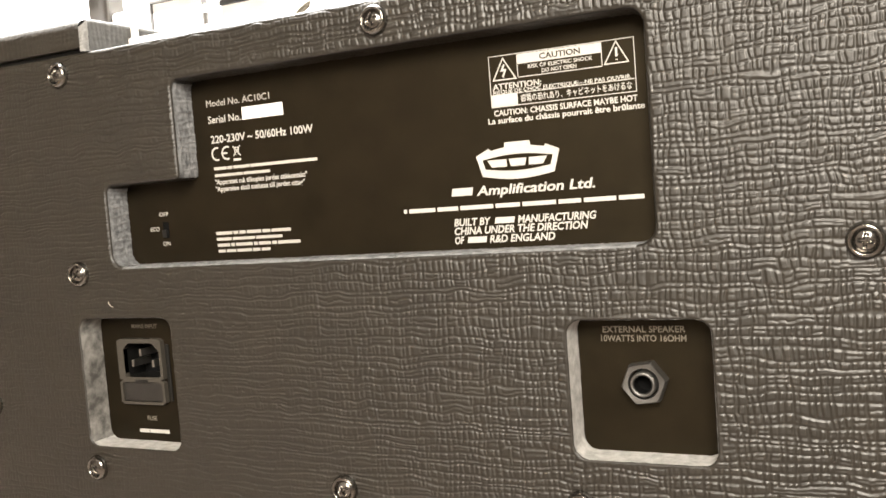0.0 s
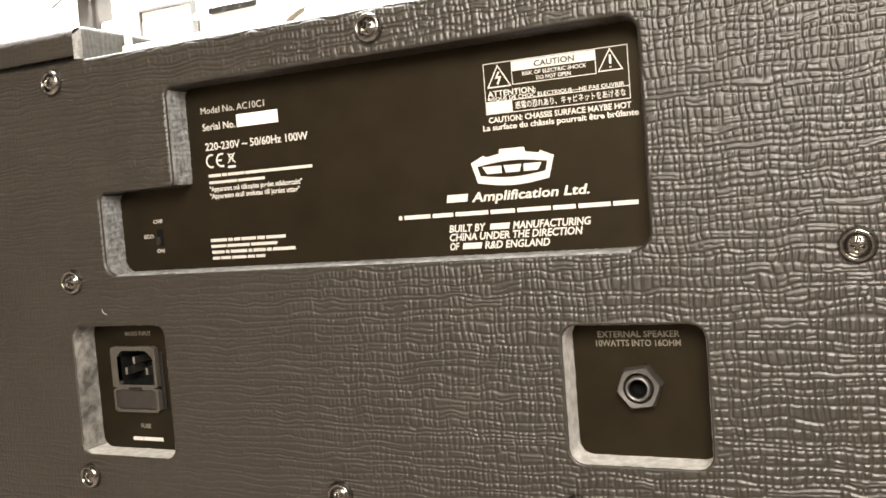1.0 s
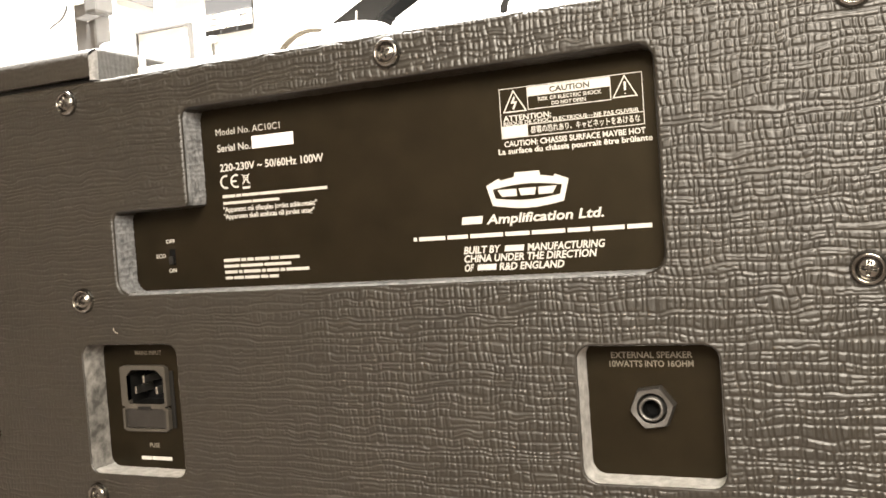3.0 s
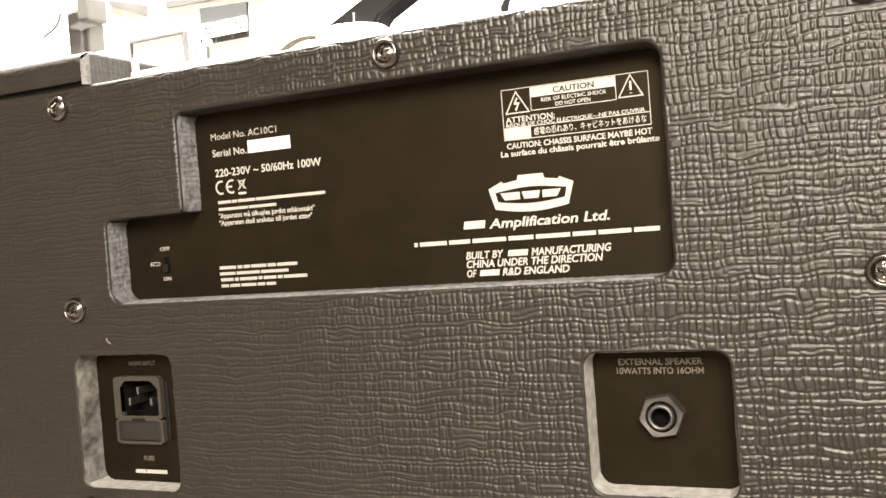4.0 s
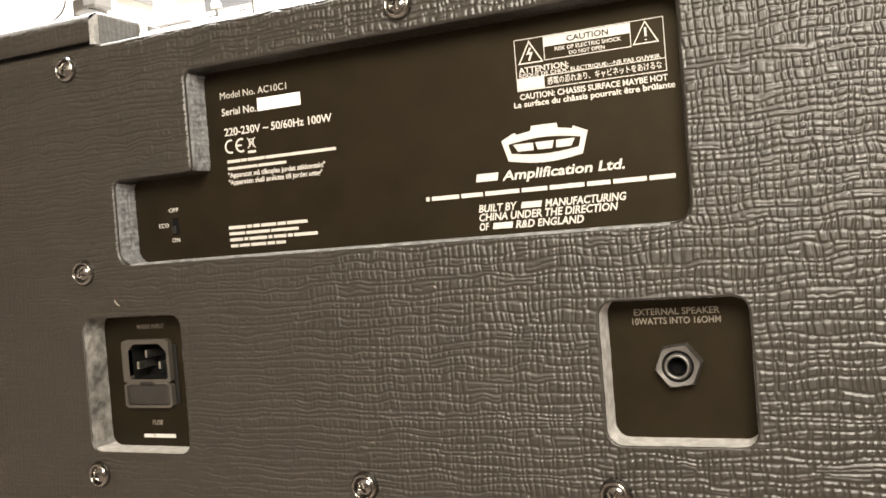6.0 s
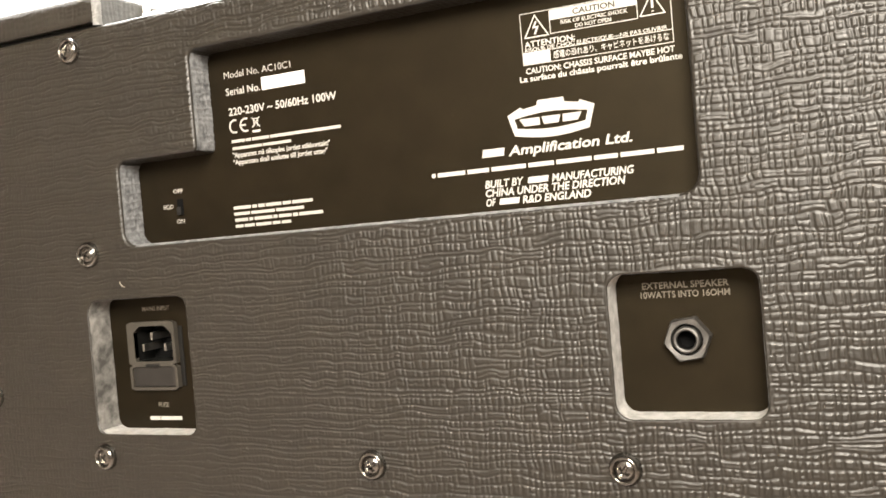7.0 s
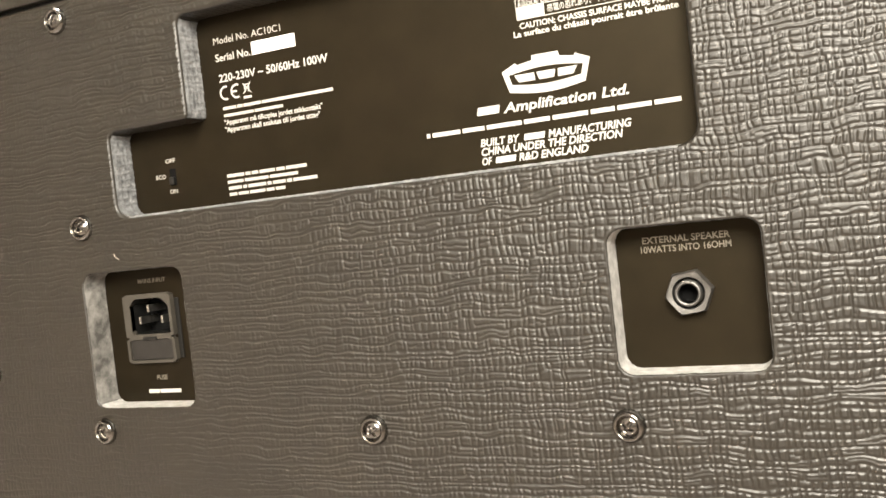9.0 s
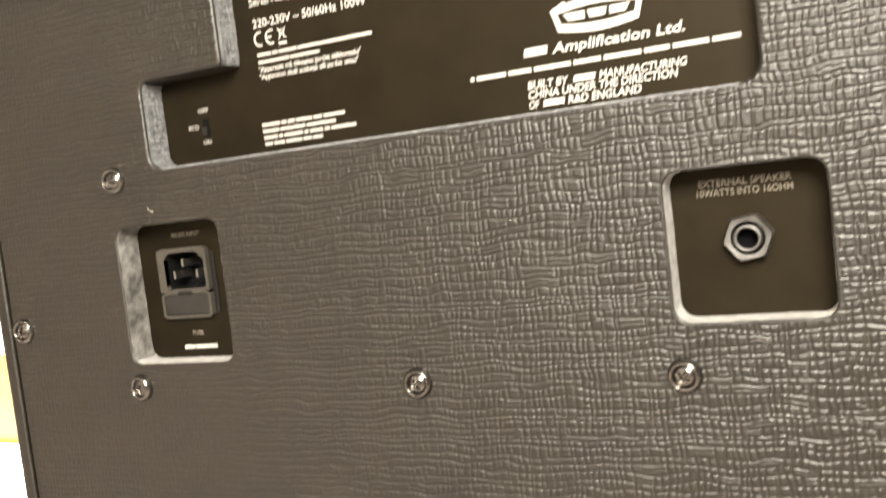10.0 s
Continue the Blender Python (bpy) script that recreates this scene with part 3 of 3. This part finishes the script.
# maker's mark: plain shield with a dark band
shield = [(0.0325, 0.3424), (0.0378, 0.3449), (0.0388, 0.3441), (0.0443, 0.3450), (0.0446, 0.3468), (0.0546, 0.3468), (0.0549, 0.3450), (0.0603, 0.3441), (0.0608, 0.3450), (0.0661, 0.3427), (0.0637, 0.3345)]
shield += [(0.0637 - 0.0289 * k / 8, 0.3345 - 0.0017 * math.sin(math.pi * k / 8)) for k in range(1, 9)]
part("mark_shield", prism(shield, DEEP - 0.00014, DEEP + 0.0001), PRINT, plate, "white shield-shaped maker's mark")
band = [(0.0352 + 0.0282 * k / 10, 0.3408 + 0.0014 * math.sin(math.pi * k / 10)) for k in range(11)]
band += [(0.0624 - 0.0262 * k / 10, 0.3372 - 0.0012 * math.sin(math.pi * k / 10)) for k in range(11)]
part("mark_band", prism(band, DEEP - 0.00026, DEEP + 0.0001), PLATE, plate, "black band across the mark")
bm = bmesh.new()
for xa, xb, slope in ((0.0372, 0.0450, 0.0009), (0.0459, 0.0531, 0.0), (0.0540, 0.0612, -0.0009)):
    prism([(xa + slope + 0.0008, 0.3377), (xb + slope - 0.0008, 0.3377), (xb, 0.3405), (xa, 0.3405)], DEEP - 0.00036, DEEP + 0.0001, bm)
part("mark_block", bm, PRINT, plate)

# maker's lines
bars(0.0209, 0.0297, 0.3276, 0.3311, slant=0.2)
lettering("Amplification Ltd.", 0.0316, 0.0787, 0.3275, 0.0036, bold=0.022, slant=0.2)
bars(-0.0007, 0.0964, 0.3222, 0.3241, (0.02, 0.15, 0.252, 0.405, 0.518, 0.665, 0.765, 0.90), space=0.0010)
lettering("BUILT BY", 0.0211, 0.0368, 0.3162, 0.0028, bold=0.024, slant=0.2)
bars(0.0383, 0.0462, 0.3162, 0.3189, slant=0.2)
lettering("MANUFACTURING", 0.0478, 0.0785, 0.3162, 0.0028, bold=0.024, slant=0.2)
lettering("CHINA UNDER THE DIRECTION", 0.0211, 0.0752, 0.3128, 0.0028, bold=0.024, slant=0.2)
lettering("OF", 0.0210, 0.0250, 0.3092, 0.0028, bold=0.024, slant=0.2)
bars(0.0263, 0.0342, 0.3092, 0.3119, slant=0.2)
lettering("R&D ENGLAND", 0.0357, 0.0622, 0.3092, 0.0028, bold=0.024, slant=0.2)

# socket plates' print
lettering("EXTERNAL SPEAKER", 0.0779, 0.1079, 0.2742, 0.0023, PRINT_GREY, 0.016)
lettering("10WATTS INTO 16OHM", 0.0771, 0.1081, 0.2709, 0.0023, PRINT_GREY, 0.016)
lettering("MAINS INPUT", -0.1524, -0.1366, 0.2766, 0.0020, PRINT_GREY, 0.014)
lettering("FUSE", -0.1478, -0.1418, 0.2323, 0.0021, PRINT_GREY, 0.014)
bars(-0.1534, -0.1351, 0.2261, 0.2281, (0.34,))

# slide switch
switch = part("slide_switch", box(-0.1268, -0.1234, DEEP - 0.0001, DEEP + 0.0001, 0.3184, 0.3258), DARK, amp, "small black slide switch")
part("lever", box(-0.1263, -0.1239, DEEP - 0.0016, DEEP, 0.3188, 0.3222, 0.0003), BLACK_PLASTIC, switch)

# mains inlet
INX0, INX1, INZ0, INZ1, INY = -0.1606, -0.1332, 0.2404, 0.2718, 0.0108
mouth = [(-0.1568, 0.2536), (-0.1348, 0.2536), (-0.1348, 0.2660), (-0.1388, 0.2698), (-0.1534, 0.2698), (-0.1568, 0.2668)]
inlet = part("mains_inlet", bmesh.new(), PLASTIC, amp, "grey-black mains inlet with fuse drawer")


def frame_face(outer, inner, y0, y1):
    """A plate with a hole: outer and inner outlines of the same count."""
    bm = bmesh.new()
    fo, fi = [bm.verts.new((p[0], y0, p[1])) for p in outer], [bm.verts.new((p[0], y0, p[1])) for p in inner]
    bo, bi = [bm.verts.new((p[0], y1, p[1])) for p in outer], [bm.verts.new((p[0], y1, p[1])) for p in inner]
    n = len(outer)
    for k in range(n):
        j = (k + 1) % n
        bm.faces.new((fo[k], fo[j], fi[j], fi[k]))
        bm.faces.new((fo[j], fo[k], bo[k], bo[j]))
        bm.faces.new((fi[k], fi[j], bi[j], bi[k]))
    bmesh.ops.recalc_face_normals(bm, faces=bm.faces)
    return bm


def matched(outline, cx, cz, n=48):
    """The outline sampled at n even angles round a centre."""
    out = []
    pts = [Vector(p) for p in outline]
    for k in range(n):
        a = 2 * math.pi * (k + 0.5) / n
        d = Vector((math.cos(a), math.sin(a)))
        best = None
        for p, q in zip(pts, pts[1:] + pts[:1]):
            e = q - p
            den = d.x * e.y - d.y * e.x
            if abs(den) < 1e-12:
                continue
            w = p - Vector((cx, cz))
            s, u = (w.x * e.y - w.y * e.x) / den, (w.x * d.y - w.y * d.x) / den
            if s > 0 and -1e-6 <= u <= 1 + 1e-6 and (best is None or s > best):
                best = s
        out.append((cx + d.x * best, cz + d.y * best))
    return out


bez = rounded([(INX0, INZ1, 0.0016), (INX1, INZ1, 0.0016), (INX1, 0.2520, 0.0), (INX0, 0.2520, 0.0)], 4)
mc = (-0.1468, 0.2618)
bezel = part("bezel", frame_face(matched(bez, *mc), matched(mouth, *mc), INY, DEEP), PLASTIC, inlet)
part("mouth_wall", ring_wall(mouth, (INY + 0.0002, 0.0165, 0.0240)), BLACK_PLASTIC, inlet)
part("mouth_floor", prism(mouth, 0.0240, 0.0246), DARK, inlet)
for px, pz in ((-0.1476, 0.2650), (-0.1528, 0.2598), (-0.1402, 0.2598)):
    part("pin", box(px - 0.0007, px + 0.0007, 0.0122, 0.0242, pz - 0.0017, pz + 0.0017, 0.0003), PIN, inlet, "bright metal contact blade")
part("drawer_surround", frame_face(matched([(INX0, 0.2520), (INX1, 0.2520), (INX1, INZ0), (INX0, INZ0)], -0.1468, 0.2462), matched([(-0.1592, 0.2512), (-0.1346, 0.2512), (-0.1346, 0.2417), (-0.1592, 0.2417)], -0.1468, 0.2462), INY, DEEP), PLASTIC, inlet)
drawer = part("fuse_drawer", box(-0.1590, -0.1348, INY + 0.0006, DEEP, 0.2419, 0.2510, 0.0004), DRAWER, inlet, "lighter grey fuse drawer")
part("drawer_notch", box(-0.1510, -0.1430, INY - 0.0002, INY + 0.002, 0.2508, 0.2524, 0.0002), BLACK_PLASTIC, inlet)
# dark strip added for the depth of the bezel's side, not a clip
part("bezel_side_strip", box(-0.1326, -0.1304, 0.0127, DEEP, 0.2420, 0.2690, 0.0003), BLACK_PLASTIC, inlet)

# speaker jack
jack = part("jack_socket", lathe(((0.0032, 0.0090), (0.0032, 0.0078), (0.0037, 0.0068), (0.0044, 0.0070), (0.0047, 0.0080), (0.0047, 0.0130)), 40), DULL, amp, "metal quarter-inch jack socket", True)
jack.matrix_basis = pose(0.0929, 0, 0.2563)
bm = bmesh.new()
hexa = [(0.0082 * math.cos(radians(8 + 60 * k)), 0.0082 * math.sin(radians(8 + 60 * k))) for k in range(6)]
loops = []
for y, scale, hole in ((DEEP - 0.0001, 1.0, 0), (0.0094, 1.0, 0), (0.0084, 0.95, 0), (0.0086, None, 0.0056), (0.0120, None, 0.0053)):
    ring = []
    for k in range(36):
        a = 2 * math.pi * k / 36 + radians(8)
        c = math.cos(math.pi / 6) / math.cos((a - radians(8)) % (math.pi / 3) - math.pi / 6)
        r = 0.0084 * c if scale else hole
        if scale == 0.95:
            r = min(0.0084 * c, 0.0081) - 0.0004
        ring.append(bm.verts.new((r * math.cos(a), y, r * math.sin(a))))
    loops.append(ring)
for a, b in zip(loops, loops[1:]):
    for k in range(36):
        bm.faces.new((a[k], a[(k + 1) % 36], b[(k + 1) % 36], b[k]))
bmesh.ops.recalc_face_normals(bm, faces=bm.faces)
part("hex_nut", bm, DULL, jack, "dull metal hexagon nut")
part("bore", lathe(((0.0031, 0.0074), (0.0031, 0.0130), (0.0, 0.0130)), 28), DARK, jack)


# screws with cup washers
def screw_meshes():
    washer = lathe(((0.0060, 0.0006), (0.0060, -0.0004), (0.0057, -0.0013), (0.0051, -0.0022), (0.0045, -0.0025), (0.0041, -0.0023), (0.0038, -0.0014), (0.0036, -0.0006)), 40)
    wm = bpy.data.meshes.new("cup_washer")
    washer.to_mesh(wm)
    washer.free()
    wm.materials.append(NICKEL)
    wm.shade_smooth()
    n, m = 72, 16
    verts, faces = [(0, 0.0002, 0)], []
    for j in range(1, m + 1):
        r = 0.0037 * j / m
        for k in range(n):
            a = 2 * math.pi * k / n
            x, z = r * math.cos(a), r * math.sin(a)
            y = -0.0026 + 0.0014 * (r / 0.0037) ** 2
            arm = min(abs(x), abs(z))
            wide = 0.00050
            if max(abs(x), abs(z)) < 0.0023 and arm < wide + 0.00012:
                y += 0.0014 * min(1, (wide + 0.00012 - arm) / 0.0002)
            verts.append((x, y, z))
    for k in range(n):
        faces.append((0, 1 + (k + 1) % n, 1 + k))
    for j in range(m - 1):
        for k in range(n):
            a, b = 1 + j * n + k, 1 + j * n + (k + 1) % n
            faces.append((a, b, b + n, a + n))
    verts[0] = (0, -0.0012, 0)
    hm = mesh_of("screw_head", verts, faces, NICKEL, True)
    bm = bmesh.new()
    bm.from_mesh(hm)
    bmesh.ops.recalc_face_normals(bm, faces=bm.faces)
    bm.to_mesh(hm)
    bm.free()
    return hm, wm


HEAD, CUP = screw_meshes()
for x, z, turn in ((-0.1686, 0.3970, 20), (0.0, 0.3974, -15), (0.1674, 0.3945, 40), (-0.1684, 0.3044, 30), (0.1675, 0.3053, 10), (-0.1690, 0.2120, 50), (-0.0311, 0.2117, 62), (0.0697, 0.2125, 38), (-0.2368, 0.2402, 15)):
    sc = new("screw", HEAD)
    sc.parent = amp
    sc.matrix_basis = pose(x, 0.0, z, random.uniform(-4, 4), turn, random.uniform(-4, 4))
    tagged(sc, "nickel cross-head screw in a cup washer")
    cup = new("cup_washer", CUP)
    cup.parent = sc

# a thread of lint on the vinyl
cu = bpy.data.curves.new("lint", "CURVE")
cu.dimensions, cu.bevel_depth = "3D", 0.00022
sp = cu.splines.new("POLY")
sp.points.add(3)
for pt, co in zip(sp.points, ((-0.1513, -0.0004, 0.2912), (-0.1504, -0.0012, 0.2903), (-0.1496, -0.0010, 0.2893), (-0.1488, -0.0003, 0.2886))):
    pt.co = (*co, 1)
tmp = new("tmp", cu)
bpy.context.view_layer.update()
me = bpy.data.meshes.new_from_object(tmp.evaluated_get(bpy.context.evaluated_depsgraph_get()))
bpy.data.objects.remove(tmp)
me.materials.clear()
me.materials.append(LINT)
tagged(new("lint", me), "short pale thread of lint on black vinyl", "lint")

# ---- behind the amplifier ----
def knob(x, y, wide):
    ob = tagged(new("control_knob"), "black pointer knob with a pale rounded skirt on the amplifier top", "knob", "top panel knobs")
    ob.location = (x, y, 0.400)
    part("skirt", turned(((0.0, 0.0), (0.0180, 0.0), (0.0180, 0.0155), (0.0172, 0.0190), (0.0140, 0.0212), (0.0, 0.0220)), 36), CARD, ob, "pale rounded skirt", True)
    bm = prism([(-wide, 0.0180), (0.004, 0.0180), (0.009, 0.0270), (0.0425, 0.0440), (0.0425 - 1.05 * wide, 0.0440), (-wide, 0.0235)], 0.007, 0.022)
    bmesh.ops.bevel(bm, geom=list(bm.edges), offset=0.0012, segments=2, affect="EDGES")
    part("pointer", bm, BLACK_PLASTIC, ob)
    part("pointer_line", prism([(-0.0036, 0.0262), (-0.0030, 0.0262), (-0.0026, 0.0302), (-0.0032, 0.0302)], 0.0056, 0.0062), PRINT, ob)
    return ob


def turned(profile, steps=32):
    """A turned body round the z axis: rows of radius, z."""
    bm = lathe(profile, steps)
    bmesh.ops.rotate(bm, verts=bm.verts, cent=(0, 0, 0), matrix=Matrix.Rotation(radians(90), 3, "X"))
    bmesh.ops.recalc_face_normals(bm, faces=bm.faces)
    return bm


part("control_plate", box(-0.1450, 0.1450, 0.020, 0.110, 0.396, 0.400), BLACK_PLASTIC, amp)
knob(-0.0395, 0.0500, 0.025)
knob(0.0525, 0.0500, 0.025)

# sign and framed card on the far wall
WY = RY1
sign = tagged(new("wall_sign"), "dark grey card sign with a white band of plain shapes", "sign")
part("card", prism([(-0.5125, 0.5618), (-0.4470, 0.5623), (-0.4447, 0.6001), (-0.5093, 0.6033)], WY - 0.004, WY - 0.0005), SIGN, sign)
for xa, xb in ((-0.5107, -0.4905), (-0.4887, -0.4681), (-0.4663, -0.4456)):
    part("band_block", box(xa, xb, WY - 0.0052, WY - 0.0040, 0.5675, 0.5850, 0.0015), CARD, sign)
for xa, xb, za, zb in ((-0.5045, -0.4925, 0.5789, 0.5803), (-0.5045, -0.4925, 0.5722, 0.5736), (-0.4822, -0.4806, 0.5675, 0.5805), (-0.4762, -0.4746, 0.5675, 0.5805), (-0.4617, -0.4500, 0.5789, 0.5803), (-0.4617, -0.4601, 0.5736, 0.5789), (-0.4617, -0.4510, 0.5722, 0.5736)):
    part("band_mark", box(xa, xb, WY - 0.0056, WY - 0.0052, za, zb), SIGN, sign)

card = tagged(new("framed_card"), "white card in a thin grey frame on the wall", "picture")
part("card", box(-0.6110, -0.5350, WY - 0.004, WY - 0.0005, 0.5217, 0.5804), CARD, card)
part("top_rail", box(-0.6142, -0.5318, WY - 0.007, WY - 0.0005, 0.5781, 0.5818, 0.0005), GREY, card)
part("side_rail", box(-0.5354, -0.5318, WY - 0.007, WY - 0.0005, 0.5217, 0.5780, 0.0005), GREY, card)
part("side_rail", box(-0.6142, -0.6124, WY - 0.007, WY - 0.0005, 0.5217, 0.5780, 0.0003), GREY, card)

# grey wedge, not a lamp; outlined to fit the camera's view
wedge_plate = tagged(new("wall_bracket"), "grey wedge-shaped bracket on the white wall", "bracket")
part("plate", prism([(-0.6440, 0.6299), (-0.5872, 0.6070), (-0.5863, 0.6202), (-0.6422, 0.6363)], WY - 0.0025, WY - 0.0005), GREY, wedge_plate)

# shelf edge flattened to a strip so its shadow stays off the wall
shelf = tagged(new("shelf"), "grey strip for a shelf's underside edge, flattened against the wall", "shelf")
part("board", prism([(-0.5585, 0.6120), (-0.3810, 0.6074), (-0.2161, 0.6042), (-0.2161, 0.6152), (-0.3810, 0.6189), (-0.5585, 0.6198)], WY - 0.0035, WY - 0.0005), GREY, shelf, "grey shelf edge")

# a thin hoop on the wall
hoop = tagged(new("hoop"), "thin tan hoop hanging on the white wall", "hoop")
bm = bmesh.new()
rows = [[bm.verts.new((-0.369 + (0.0545 + 0.0036 * math.cos(b)) * math.cos(a), WY - 0.006 + 0.005 * math.sin(b), 0.494 + (0.0545 + 0.0036 * math.cos(b)) * math.sin(a))) for b in np.linspace(0, 2 * math.pi, 9)[:-1]] for a in np.linspace(0, 2 * math.pi, 65)[:-1]]
for k in range(64):
    for m in range(8):
        bm.faces.new((rows[k][m], rows[(k + 1) % 64][m], rows[(k + 1) % 64][(m + 1) % 8], rows[k][(m + 1) % 8]))
bmesh.ops.recalc_face_normals(bm, faces=bm.faces)
part("rim", bm, TAN, hoop, smooth=True)

# stand with a clamp, its cable hanging beside it
stand = tagged(new("microphone_stand"), "grey upright stand with a clamp and cable", "stand")
SX, SY = -0.5655, 0.4350
part("pole", box(SX - 0.0145, SX + 0.0145, SY - 0.012, SY + 0.012, 0.0125, 0.95, 0.004, 3), GREY, stand)
part("clamp_block", box(SX - 0.0165, SX + 0.0055, SY - 0.019, SY - 0.0125, 0.5830, 0.6020, 0.002), CARD, stand, "pale clamp block")
part("bracket", box(SX + 0.0080, SX + 0.0235, SY - 0.019, SY + 0.008, 0.5710, 0.5970, 0.003), GREY, stand)
part("wing", prism([(SX - 0.002, 0.5668), (SX + 0.0130, 0.5700), (SX + 0.0325, 0.5640), (SX + 0.0130, 0.5615)], SY - 0.022, SY - 0.0195), GREY, stand)
part("collar", box(SX + 0.0080, SX + 0.0190, SY - 0.008, SY + 0.008, 0.5980, 0.6300, 0.003), GREY, stand)
part("cable_plug", box(SX + 0.0170, SX + 0.0400, SY - 0.012, SY + 0.008, 0.5200, 0.5400, 0.004), CARD, stand, "pale plastic plug")
part("foot_plate", box(SX - 0.09, SX + 0.09, SY - 0.09, SY + 0.09, 0.0122, 0.020, 0.002), GREY, stand)
cu = bpy.data.curves.new("cable", "CURVE")
cu.dimensions, cu.bevel_depth, cu.bevel_resolution = "3D", 0.0014, 2
sp = cu.splines.new("BEZIER")
sp.bezier_points.add(3)
for pt, co in zip(sp.bezier_points, ((-0.6090, 0.418, 0.5630), (-0.5860, 0.418, 0.5760), (-0.5840, 0.419, 0.5890), (-0.5970, 0.420, 0.6120))):
    pt.co, pt.handle_left_type, pt.handle_right_type = co, "AUTO", "AUTO"
tmp = new("tmp", cu)
bpy.context.view_layer.update()
me = bpy.data.meshes.new_from_object(tmp.evaluated_get(bpy.context.evaluated_depsgraph_get()))
bpy.data.objects.remove(tmp)
me.materials.clear()
me.materials.append(GREY)
new("cable", me).parent = stand

toggle = tagged(new("toggle_switch"), "thin toggle with a white tip on the amplifier top", "switch")
toggle.location = (-0.1130, 0.0400, 0.400)
part("collar", turned(((0.0, 0.0), (0.0045, 0.0), (0.0045, 0.004), (0.0, 0.0045)), 20), NICKEL, toggle)
part("stem", turned(((0.0, 0.004), (0.0007, 0.004), (0.0007, 0.0235), (0.0, 0.0235)), 12), GREY, toggle)
part("tip", turned(((0.0, 0.0225), (0.0024, 0.0230), (0.0027, 0.0245), (0.0018, 0.0262), (0.0, 0.0267)), 16), CARD, toggle, smooth=True)
